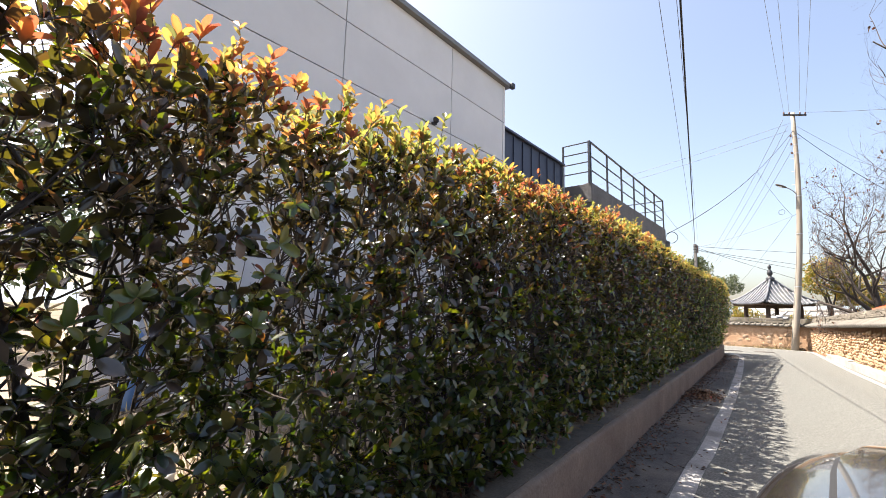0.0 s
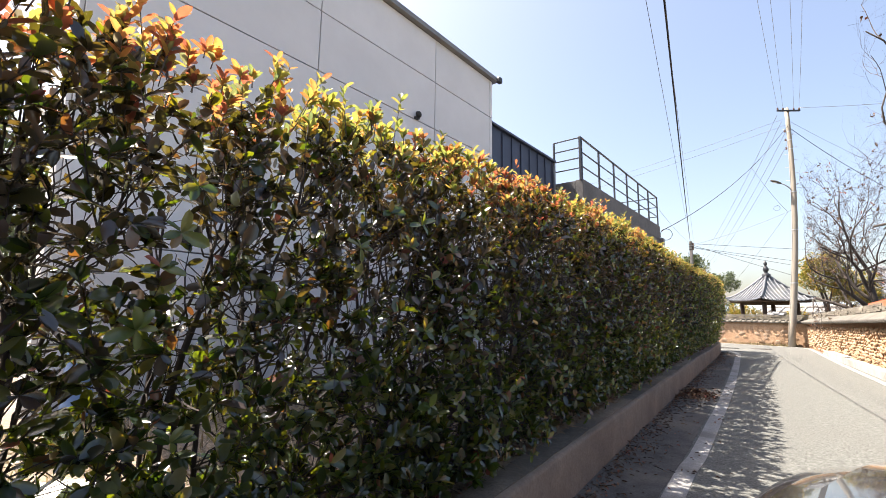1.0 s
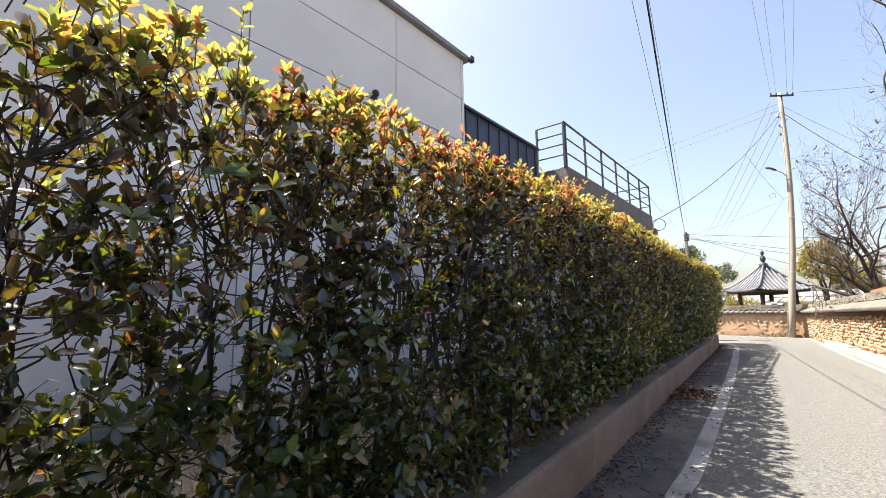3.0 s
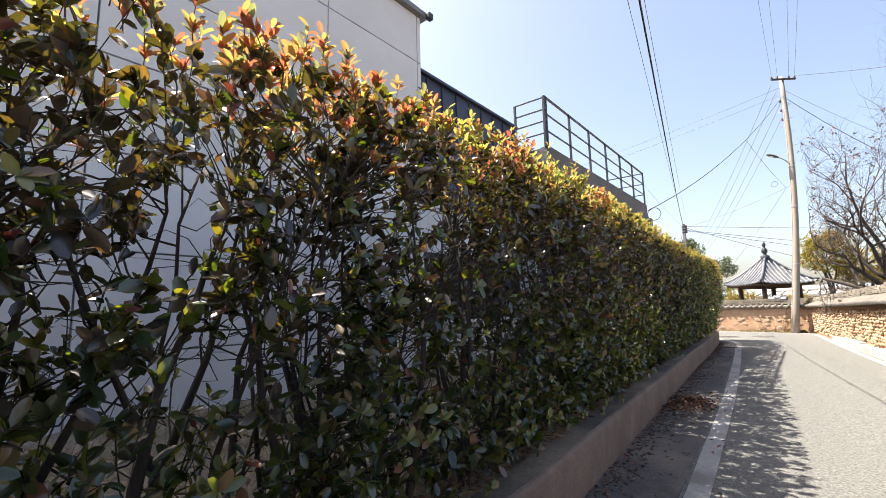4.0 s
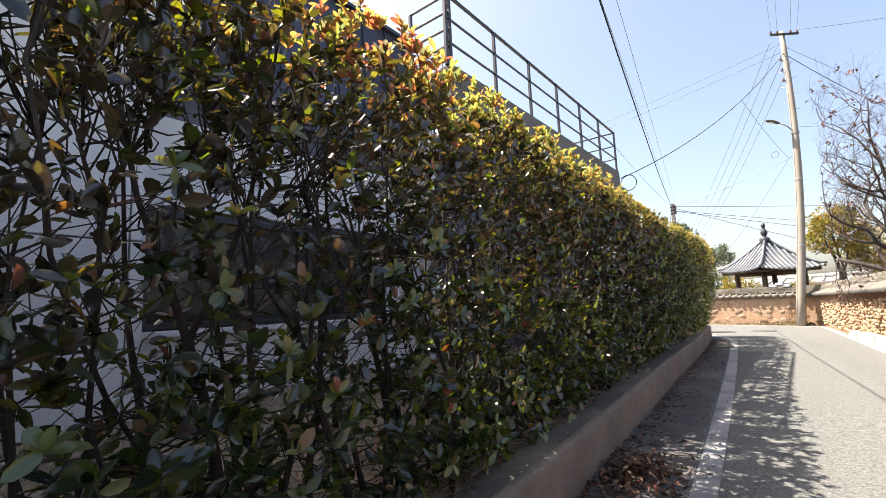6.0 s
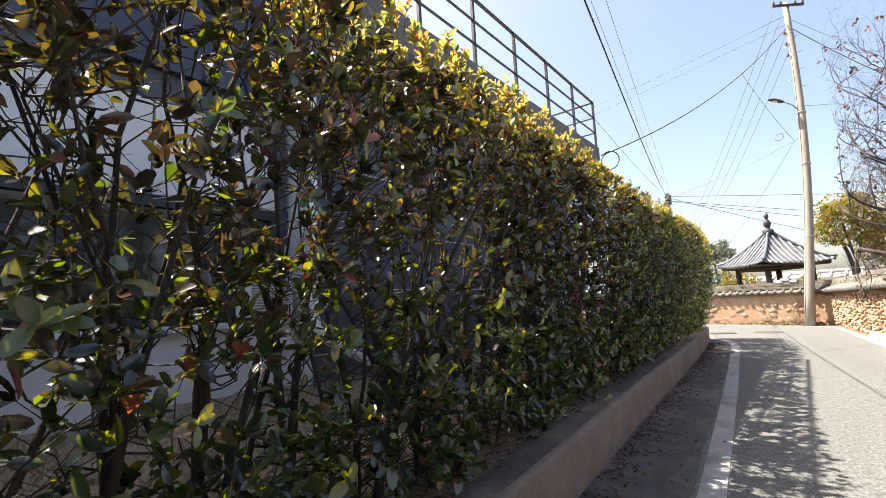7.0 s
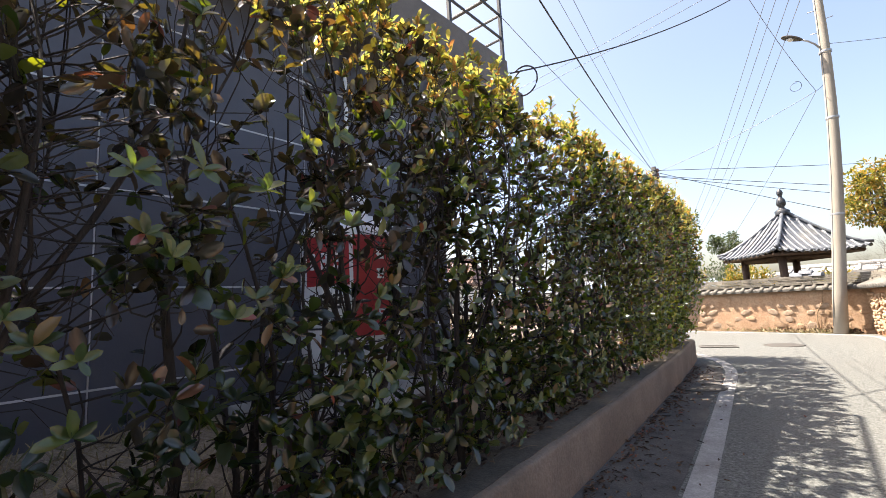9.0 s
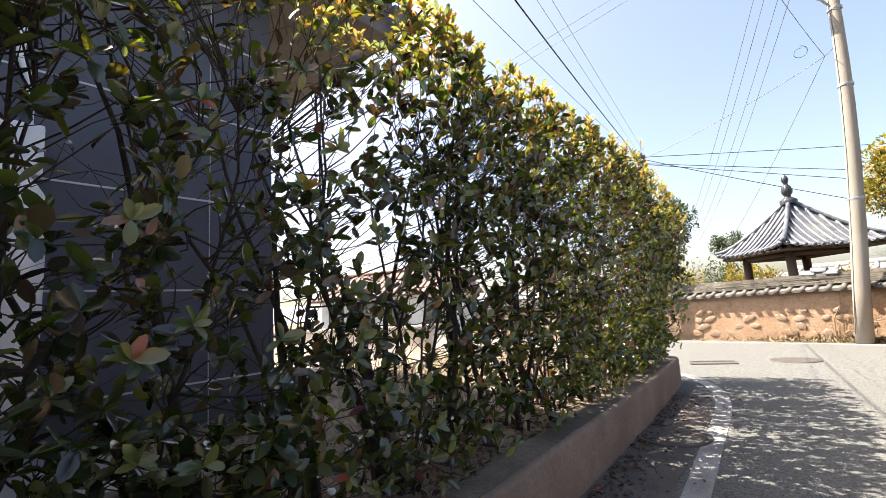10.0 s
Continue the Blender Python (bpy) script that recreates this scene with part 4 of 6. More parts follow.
def straw_litter():
    runs = []
    for _ in range(650):
        y = 6.9 + rng.normal(0, 1.6) if rng.random() < 0.7 else rng.uniform(2, 20)
        x = kerb_x(y) - 0.17 - abs(rng.normal(0, 0.16)) + (0.05 if rng.random() < 0.06 else 0)
        a = rng.uniform(0, 6.28)
        L = rng.uniform(0.05, 0.16)
        z = KERB_H + 0.008 + 0.05 * rng.random() ** 2
        p = np.array([x, y, z])
        d = np.array([math.cos(a), math.sin(a), rng.normal(0, 0.15)]) * L
        runs.append(((p - d / 2, p + [0, 0, 0.008], p + d / 2), (0.0016, 0.0016, 0.001)))
    return tagged(new("straw_litter", tubes("straw_litter", runs, STRAW, 3)), "dry straw and needles lying on the bed's edge", "straw", kind="stuff")


straw_litter()


def fallen_twigs():
    runs = []
    for _ in range(130):
        y = rng.uniform(1.5, 21)
        x = kerb_x(y) + 0.04 + abs(rng.normal(0, 0.22))
        a, L = rng.uniform(0, 6.28), rng.uniform(0.03, 0.12)
        p = np.array([x, y, 0.014])
        d = np.array([math.cos(a), math.sin(a), 0.02]) * L / 2
        if x - abs(d[0]) < kerb_x(y) + 0.02:
            d[0] = 0
        runs.append(((p - d, p + [rng.normal(0, 0.008), rng.normal(0, 0.008), 0.004], p + d), (0.0035, 0.003, 0.002)))
    return tagged(new("fallen_twigs", tubes("fallen_twigs", runs, BARK, 4)), "short dark twigs fallen into the gutter", "twigs", kind="stuff")


fallen_twigs()


def lawn():
    n = 26000
    y = rng.uniform(-1, 21, n)
    kx = np.interp(y, [r[0] for r in KERB_LINE], [r[1] for r in KERB_LINE])
    x = kx - 0.5 - rng.uniform(0, 2.0, n)
    ok = ~((x < -3.25) & (y > 1.6) & (y < 17)) & ~((abs(x + 2.85) < 0.65) & (abs(y - 15.06) < 0.95))
    x, y = x[ok], y[ok]
    n = len(x)
    pos = np.stack([x, y, np.array([bed_z(a, b) for a, b in zip(x, y)])], 1)
    way = np.stack([rng.normal(0, 0.7, n), rng.normal(0, 0.7, n), np.abs(rng.normal(0.7, 0.4, n))], 1)
    ln = rng.uniform(0.05, 0.13, n)
    return tagged(new("dry_lawn", leaves("dry_lawn", pos, way, rng.normal(0, 1, (n, 3)), ln, ln * 0.07, GRASS, 0.1, 0.3)), "thin straw-coloured lawn between hedge and house", "grass", kind="stuff")


lawn()


# ---- the car on which the walk begins ----
def car():
    """A dark car with a long bonnet; its nose points up the lane."""
    ob = thing("car", (1.66, 0.69, 0.0), "brown metallic glossy car standing in the lane, nose up the lane", "car")
    W = 0.93
    # body: lofted sections along y
    # y, half width at sill, half width at belt, belt height, deck height at the centre, deck height at the edge
    rows = [(-3.25, 0.7, 0.72, 0.8, 0.86, 0.82), (-3.1, 0.86, 0.88, 0.9, 0.98, 0.93), (-1.6, 0.9, 0.92, 0.93, 1.0, 0.96), (-0.3, 0.9, 0.93, 0.93, 1.0, 0.965),
            (0.0, 0.9, 0.93, 0.93, 1.01, 0.975), (0.6, 0.9, 0.925, 0.925, 1.005, 0.97), (1.1, 0.9, 0.915, 0.905, 0.99, 0.955), (1.5, 0.88, 0.885, 0.87, 0.965, 0.925),
            (1.75, 0.83, 0.82, 0.82, 0.925, 0.875), (1.95, 0.74, 0.72, 0.73, 0.84, 0.79), (2.05, 0.66, 0.64, 0.6, 0.7, 0.65)]
    V, F = [], []
    for y, ws, wb, hb, hc, he in rows:
        hb, hc, he = hb + 0.15, hc + 0.15, he + 0.15
        half = [(ws * 0.96, 0.22), (ws, 0.32), (ws + 0.02, 0.6), (wb, hb - 0.06), (wb - 0.02, hb), (wb - 0.09, he - 0.004), (wb - 0.2, he + 0.012), (wb * 0.5, hc - 0.008), (0.0, hc)]
        full = half + [(-x, z) for x, z in half[-2::-1]]
        V += [(x, y, z) for x, z in full]
    n = 17
    for i in range(len(rows) - 1):
        for k in range(n - 1):
            a = i * n + k
            F.append((a, a + 1, a + n + 1, a + n))
    F.append(tuple(range(n)))
    F.append(tuple(range((len(rows) - 1) * n, len(rows) * n))[::-1])
    me = mesh("car_body", V, F, CAR_PAINT, True)
    body = part("body", me, ob, "glossy dark paint")
    body.modifiers.new("round", "SUBSURF").levels = 2
    body.modifiers["round"].render_levels = 2
    # bonnet panel, 8 mm proud of the body with a dark shut line round it
    def deck(x, y):
        ys = [r[0] for r in rows]
        hc, he, wb = (float(np.interp(y, ys, [r[j] for r in rows])) for j in (4, 5, 2))
        t = min(abs(x) / (wb - 0.12), 1.0)
        return hc + 0.15 + (he - hc) * t ** 2.2
    def sheet(name, edge, lift, m, bulge=0.0):
        V, F = [], []
        ys = np.linspace(-0.58, 1.72, 15)
        us = np.linspace(-1, 1, 15)
        for y in ys:
            w = edge * float(np.interp(y, [0, 1.2, 1.55, 1.72], [0.8, 0.765, 0.68, 0.52]))
            for u in us:
                ridge = bulge * math.exp(-((abs(u) - 0.55) / 0.09) ** 2) + bulge * 0.8 * (abs(u) < 0.55)
                V.append((u * w, y, deck(u * w, y) + lift + ridge - 0.02 * max(0, (y - 1.5) / 0.22) ** 2))
        for j in range(14):
            for i in range(14):
                a = j * 15 + i
                F.append((a, a + 1, a + 16, a + 15))
        return mesh(name, V, F, m, True)
    part("shut_line", sheet("bonnet_gap", 1.012, 0.006, CAR_TRIM), ob, "black gap round the bonnet")
    part("bonnet", sheet("bonnet", 1.0, 0.013, CAR_PAINT, 0.016), ob, "polished dark bonnet mirroring the sky")
    # cabin behind the bonnet
    rowsc = [(-0.62, 0.8, 1.06), (-1.35, 0.62, 1.56), (-1.7, 0.6, 1.62), (-2.6, 0.6, 1.58), (-3.1, 0.66, 1.06)]
    V, F = [], []
    for y, w, z in rowsc:
        V += [(-w, y, z), (-w * 0.6, y, z + 0.025), (w * 0.6, y, z + 0.025), (w, y, z)]
    for y, w, z in rowsc:
        V += [(-0.84, y, 0.95), (0.84, y, 0.95)]
    for i in range(4):
        for k in range(3):
            a = i * 4 + k
            F.append((a, a + 1, a + 5, a + 4))
        l0, l1 = 20 + 2 * i, 22 + 2 * i
        F += [(i * 4, i * 4 + 4, l1, l0), (i * 4 + 3, l0 + 1, l1 + 1, i * 4 + 7)]
    part("cabin_glass", mesh("cabin_glass", V, F, CAR_GLASS, False), ob, "dark cabin glass")
    part("roof", box_mesh("car_roof", -0.6, 0.6, -2.6, -1.36, 1.575, 1.66, CAR_PAINT, 0.03), ob)
    for s in (-1, 1):
        part("pillar", tube("pillar", [(s * 0.8, -0.64, 1.06), (s * 0.62, -1.36, 1.58)], 0.035, CAR_PAINT, 8), ob)
        part("headlamp", box_mesh("headlamp", s * 0.66 - 0.14, s * 0.66 + 0.14, 1.86, 1.98, 0.62, 0.74, LAMP_WHITE, 0.03), ob, "clear headlamp")
    part("grille", box_mesh("grille", -0.42, 0.42, 1.99, 2.07, 0.45, 0.66, CAR_TRIM, 0.02), ob, "black front grille")
    part("bumper", box_mesh("bumper", -0.78, 0.78, 1.9, 2.1, 0.25, 0.44, CAR_PAINT, 0.06), ob)
    for sx in (-1, 1):
        for y in (1.25, -2.2):
            wheel = part("wheel", lathe("tyre", [(0.2, -0.1), (0.3, -0.105), (0.325, -0.07), (0.328, 0.0), (0.325, 0.07), (0.3, 0.105), (0.2, 0.1)], CAR_TRIM, 32), ob, "black tyre",
                         pose(sx * 0.84, y, 0.33, 0, 90, 0))
            part("rim", lathe("rim", [(0.0, 0.08), (0.06, 0.085), (0.08, 0.05), (0.17, 0.06), (0.2, 0.09), (0.205, 0.0)], CHROME, 20), wheel, "silver rim")
    return ob


car()


# ---- stone walls with tiled caps ----
def blob(name, seed, material):
    """A rounded, uneven stone about one metre wide, to be scaled by its pose."""
    r = random.Random(seed)
    bm = bmesh.new()
    bmesh.ops.create_icosphere(bm, subdivisions=1, radius=0.5)
    for v in bm.verts:
        k = 1 + r.uniform(-0.26, 0.2)
        v.co = Vector((math.copysign(abs(v.co.x * 2) ** 0.75 / 2, v.co.x), v.co.y, math.copysign(abs(v.co.z * 2) ** 0.8 / 2, v.co.z))) * k
    return done(name, bm, material, True)


STONES = [blob("stone", s, STONE) for s in range(6)]
STONES_G = [blob("grey_stone", 20 + s, STONE_G) for s in range(4)]


def wall_frame(a, b):
    """The pose that lays x along the wall from a to b, y into it."""
    d = (b - a).normalized()
    m = Matrix(((d.x, -d.y, 0, a.x), (d.y, d.x, 0, a.y), (0, 0, 1, 0), (0, 0, 0, 1)))
    return m, (b - a).length


def tile_half(name, length, r, material):
    """A convex roof tile: half a pipe, with a closed, rounded end facing down the slope (towards -y)."""
    n = 7
    V, F = [], []
    for y, rr in ((0.0, r), (-length * 0.5, r * 1.02), (-length + 0.02, r * 1.06), (-length, r * 1.0)):
        for k in range(n):
            a = math.pi * k / (n - 1)
            V.append((rr * math.cos(a), y, rr * math.sin(a)))
    for j in range(3):
        for k in range(n - 1):
            F.append((j * n + k, j * n + k + 1, (j + 1) * n + k + 1, (j + 1) * n + k))
    F.append(tuple(range(3 * n, 4 * n)))
    return mesh(name, V, F, material, True)


def stone_wall(name, a, b, label, heights, rises, eave_out, rows, stone_w, stone_h, stones, pitch, face_side, sparse=0.0, plinth=None, proud=0.13, roll=0.3, ridge=((0.17, 0.0, 0.045), (0.16, 0.052, 0.09), (0.14, 0.097, 0.135), (0.12, 0.142, 0.2))):
    """A mud-and-stone wall with a tiled cap. a to b runs along its seen face; face_side -1: the seen face looks to -y of its frame."""
    m, length = wall_frame(a, b)
    tall = lambda x: heights[0] + (heights[1] - heights[0]) * x / length
    lift = lambda x: rises[0] + (rises[1] - rises[0]) * x / length
    ob = tagged(new(name), label, "wall", kind="structure")
    ob.matrix_world = m
    s = face_side
    T = 0.42
    y0, y1 = (0.0, T) if s < 0 else (-T, 0.0)
    # mud core, slightly wavy
    nx, nz = int(length / 0.25), 6
    V, F = [], []
    for j in range(nz + 1):
        for i in range(nx + 1):
            x = length * i / nx
            z = -0.05 + (tall(x) + 0.05) * j / nz
            V.append((x, s * (0.012 * noise.noise((x * 1.3, z * 2, 9.0)) - 0.015 * z), z))
    o = len(V)
    for j in range(nz + 1):
        for i in range(nx + 1):
            V.append((length * i / nx, -s * T, -0.05 + (tall(length * i / nx) + 0.05) * j / nz))
    for j in range(nz):
        for i in range(nx):
            p = j * (nx + 1) + i
            F += [(p, p + 1, p + nx + 2, p + nx + 1), (o + p + 1, o + p, o + p + nx + 1, o + p + nx + 2)]
    top = nz * (nx + 1)
    for i in range(nx):
        F.append((top + i, top + i + 1, o + top + i + 1, o + top + i))
    for i in (0, nx):
        for j in range(nz):
            p, q = j * (nx + 1) + i, (j + 1) * (nx + 1) + i
            F.append((p, q, o + q, o + p))
    part("mud_core", mesh("mud_core", V, F, MUD_P if name == "wall_back" else MUD, True), ob, "ochre mud mortar")
    # stones in rough courses
    r = random.Random(hash_of(name))
    rest_v, rest_f = [], []
    count = 0
    for j in range(rows):
        x = r.uniform(0, stone_w)
        zf = (j + 0.5) / rows
        while x < length - 0.1:
            w = stone_w * r.uniform(0.6, 1.35)
            zc = 0.08 + (tall(x) - 0.24) * zf
            if r.random() > sparse + (0.45 * (zf > 0.6) if sparse else 0):
                h = stone_h * r.uniform(0.75, 1.2)
                if sparse:
                    w, h = w * (1.25 - 0.6 * zf), h * (1.45 - 0.8 * zf)
                me = r.choice(stones)
                mm = Matrix.Translation((x + w / 2, s * (0.0 + r.uniform(-0.01, 0.02)), zc + r.uniform(-0.02, 0.02))) @ Euler((0, r.uniform(-0.45, 0.45), r.uniform(-0.15, 0.15))).to_matrix().to_4x4() @ Matrix.Diagonal((w * 0.95, proud * r.uniform(0.8, 1.3), h, 1))
                if count < 300:
                    part("stone", me, ob, at=mm)
                    count += 1
                else:
                    k = len(rest_v)
                    rest_v += [mm @ v.co for v in me.vertices]
                    rest_f += [tuple(i + k for i in p.vertices) for p in me.polygons]
            x += w * r.uniform(0.98, 1.06 + sparse)
    if rest_v:
        st = part("stone_packing", mesh("stone_packing", rest_v, rest_f, stones[0].materials[0], True), ob)
        st["kind"] = "stuff"
    # cap: sloping flat tiles, ridge course, and a row of convex tiles
    half = T / 2 + eave_out
    yc = -s * T / 2
    V, F = [], []
    for i in range(nx + 1):
        x = length * i / nx
        sag = 0.012 * noise.noise((x * 0.8, 3.3, hash_of(name) * 0.01))
        height, rise = tall(x), lift(x)
        for yy, z in ((yc + s * half, height - 0.03), (yc + s * half, height + 0.03), (yc, height + 0.03 + rise), (yc - s * half, height + 0.03), (yc - s * half, height - 0.03)):
            V.append((x, yy, z + sag))
    for i in range(nx):
        for k in range(5):
            p, q = i * 5 + k, i * 5 + (k + 1) % 5
            F.append((p, q, q + 5, p + 5))
    F += [tuple(range(5)), tuple(range(nx * 5, nx * 5 + 5))]
    part("cap", mesh("wall_cap", V, F, TILE), ob, "flat grey tiles of the wall cap")
    tiles = {}
    k = 0
    x = pitch * 0.5
    while x < length and k < 300:
        z0 = tall(x) + 0.03 + lift(x)
        key = round(lift(x) * 20)
        slope = math.atan2(lift(x), half)
        if key not in tiles:
            tiles[key] = tile_half("convex_tile", half / math.cos(slope) + 0.05, pitch * roll, TILE)
        tl = tiles[key]
        side = Matrix.Translation((x, yc, z0 - 0.012)) @ (pose(0, 0, 0, 0, 0, 0) if s < 0 else pose(0, 0, 0, 0, 0, 180)) @ pose(0, 0, 0, math.degrees(slope), 0, 0) @ pose(0, 0, 0, 0, 0, r.uniform(-3, 3))
        part("convex_tile", tl, ob, at=side)
        x += pitch
        k += 1
    # ridge of stacked tiles
    step = 0.36
    bm = bmesh.new()
    for lay, (wid, z0, z1) in enumerate(ridge):
        x = -0.05 + 0.1 * lay
        while x < length:
            L = step * r.uniform(0.6, 1.7)
            dz = r.uniform(-0.004, 0.004)
            w = wid + r.uniform(-0.016, 0.016)
            zt = tall(x) + lift(x) + 0.01 + dz
            box(bm, x, min(x + L - 0.008, length + 0.05), yc - w, yc + w, zt + z0, zt + z1)
            x += L
    part("ridge", done("wall_ridge", bm, RIDGE), ob, "stacked flat ridge tiles")
    if plinth:
        x0, x1, d, h = plinth
        r2 = random.Random(3)
        x = x0
        while x < x1:
            L = r2.uniform(0.8, 1.5)
            hh = h * r2.uniform(0.85, 1.1) * min(1.0, 0.35 + (x1 - x) / 2.5)
            ya, yb = (-d, 0.03) if s < 0 else (-0.03, d)
            part("plinth_block", box_mesh("plinth_block", x, min(x + L, x1), ya, yb, -0.03, hh, CONCRETE, 0.025), ob)
            x += L + 0.012
    return ob


def hash_of(text):
    return sum((i + 1) * ord(c) for i, c in enumerate(text)) % 997


P2 = lambda y: Vector((right_x(y), y))
stone_wall("wall_east", P2(-12), P2(8.0), "ochre mud wall with stones and a tiled cap", (1.42, 1.42), (0.3, 0.3), 0.2, 9, 0.3, 0.13, STONES, 0.24, 1, proud=0.1)
stone_wall("wall_lane", P2(8.0), P2(27.9), "ochre mud wall packed with pale rounded stones, tiled cap", (1.42, 1.12), (0.28, 0.16), 0.17, 12, 0.27, 0.092, STONES, 0.24, 1, plinth=(2.0, 15.2, 0.17, 0.22), proud=0.08)
stone_wall("wall_back", BACK_B, BACK_A, "old ochre mud wall with scattered stones and tiled cap", (1.16, 1.12), (0.12, 0.12), 0.1, 5, 0.3, 0.15, STONES_G[:3] + STONES[:2], 0.245, -1, sparse=0.25, proud=0.036, roll=0.24, ridge=((0.18, 0.0, 0.04), (0.17, 0.048, 0.082), (0.16, 0.09, 0.124), (0.15, 0.132, 0.166), (0.12, 0.174, 0.24)))


def loose_tiles():
    tile = tile_half("loose_tile", 0.3, 0.1, TILE_D)
    for x, y, z, turn in ((-0.62, 28.59, 1.5, 70), (-0.4, 28.53, 1.49, 78), (-0.2, 28.46, 1.49, 64), (-0.42, 28.52, 1.555, 74)):
        ob = new("loose_tile", tile)
        ob.matrix_world = pose(x, y, z, 4, 0, turn)
        tagged(ob, "spare dark clay tile lying on the wall's ridge", "roof tile", "spare tiles on the wall")


loose_tiles()


# ---- the pavilion behind the wall ----
def pavilion():
    c = (-0.68, 31.0, 0.0)
    ob = thing("pavilion", c, "small square timber pavilion with a dark curved tile roof", "pavilion")
    R, ze, za = 1.98, 2.22, 3.66
    turn = radians(-96)
    corner = [Vector((R * math.cos(turn + i * math.pi / 2), R * math.sin(turn + i * math.pi / 2))) for i in range(4)]

    def sag(t):
        """Height along a slope from apex (0) to eave (1), hollow as such roofs are."""
        return za + (ze - za) * (1 - (1 - t) ** 1.25)

    V, F = [], []
    N = 8
    for i in range(4):
        a, b = corner[i], corner[(i + 1) % 4]
        o = len(V)
        for j in range(N + 1):
            t = j / N
            for k in range(N + 1):
                u = k / N
                p = a.lerp(b, u) * max(t, 0.04)
                lift = 0.13 * (abs(2 * u - 1) ** 3) * t ** 3
                V.append((p.x, p.y, sag(t) + lift))
        for j in range(N):
            for k in range(N):
                q = o + j * (N + 1) + k
                F.append((q, q + 1, q + N + 2, q + N + 1))
    part("roof", mesh("pavilion_roof", V, F, TILE_D, True), ob, "dark grey roof of curved tiles")
    # convex tile rows down each side
    for i in range(4):
        a, b = corner[i], corner[(i + 1) % 4]
        rows_n = 13
        for k in range(rows_n):
            u = (k + 0.5) / rows_n
            e = a.lerp(b, u)
            mid = (a + b) / 2
            along = (b - a).normalized()
            off = (e - mid).dot(along)
            inward = -mid.normalized()
            t_hip = abs(off) / ((b - a).length / 2)
            pts = []
            for j in range(7):
                t = 1.02 - (1.02 - max(t_hip, 0.07)) * j / 6
                p = mid * t + along * off
                uu = 0.5 + off / (t * (b - a).length) if t > 0.02 else 0.5
                pts.append((p.x, p.y, sag(min(t, 1)) + 0.13 * (abs(2 * min(max(uu, 0), 1) - 1) ** 3) * min(t, 1) ** 3 + 0.015))
            part("roof_roll", tube("roof_roll", pts, 0.045, TILE_D, 7), ob)
            part("tile_end", lathe("tile_end", [(0.0, 0.03), (0.05, 0.028), (0.055, 0.0), (0.05, -0.02)], TILE_D, 10), ob,
                 at=Matrix.Translation(pts[0]) @ Vector((-inward.x, -inward.y, -0.25)).to_track_quat("Z", "Y").to_matrix().to_4x4())
        # hip ridge
        hip = []
        for j in range(9):
            t = 0.05 + 0.97 * j / 8
            hip.append((a.x * t, a.y * t, sag(min(t, 1)) + 0.13 * t ** 3 + 0.06))
        part("hip_ridge", tube("hip_ridge", hip, [0.055] * 8 + [0.045], TILE_D, 8), ob, "weathered grey hip ridge")
        # eave beam and rafters
        ra, rb = a * 0.9, b * 0.9
        part("eave_board", tube("eave_board", [(ra.x, ra.y, ze - 0.02), (rb.x, rb.y, ze - 0.02)], 0.06, WOOD_D, 4), ob, "dark timber eave board")
        pa, pb = a * 0.62, b * 0.62
        part("beam", tube("beam", [(pa.x, pa.y, ze - 0.1), (pb.x, pb.y, ze - 0.1)], 0.085, WOOD_D, 4), ob)
        part("post", tube("post", [(pa.x, pa.y, 0.0), (pa.x, pa.y, ze + 0.1)], 0.105, WOOD_D, 12), ob, "round dark timber post")
        part("handrail", tube("handrail", [(pa.x, pa.y, 1.12), (pb.x, pb.y, 1.12)], 0.035, WOOD_D, 6), ob)
        for k in range(9):
            u = (k + 0.5) / 9
            e = a.lerp(b, u)
            part("rafter", tube("rafter", [(e.x * 0.55, e.y * 0.55, sag(0.55) - 0.1), (e.x * 0.97, e.y * 0.97, ze - 0.03)], 0.03, WOOD_D, 6), ob)
    V = [(p.x * 0.62, p.y * 0.62, z) for z in (0.5, 0.62) for p in corner]
    part("deck", mesh("pavilion_deck", V, [(0, 1, 2, 3), (4, 7, 6, 5), (0, 4, 5, 1), (1, 5, 6, 2), (2, 6, 7, 3), (3, 7, 4, 0)], WOOD_D), ob)
    V = [(p.x * 0.9, p.y * 0.9, z) for z in (ze - 0.04, ze - 0.0) for p in corner]
    part("soffit", mesh("pavilion_soffit", V, [(0, 1, 2, 3), (4, 7, 6, 5), (0, 4, 5, 1), (1, 5, 6, 2), (2, 6, 7, 3), (3, 7, 4, 0)], WOOD_D), ob)
    prof = [(0.2, 3.56), (0.21, 3.68), (0.15, 3.73), (0.085, 3.77), (0.08, 3.82), (0.125, 3.88), (0.14, 3.96), (0.11, 4.07), (0.06, 4.14), (0.05, 4.18), (0.08, 4.23), (0.09, 4.29), (0.07, 4.36), (0.03, 4.42), (0.0, 4.45)]
    part("finial", lathe("finial", prof, FINIAL, 20), ob, "dark bulbous roof finial")
    return ob


pavilion()


# ---- poles, street lamp and cables ----
POLE_FOOT, POLE_TOP = Vector((0.2, 27.7, 0.0)), Vector((0.9, 29.5, 12.3))
pole_at = lambda z: POLE_FOOT + (POLE_TOP - POLE_FOOT) * (z / POLE_TOP.z) + Vector((0.24 * math.sin(math.pi * z / POLE_TOP.z), -0.25 * math.sin(math.pi * z / POLE_TOP.z), 0))


ARM_TURN = pose(0, 0, 0, 0, 0, 36)


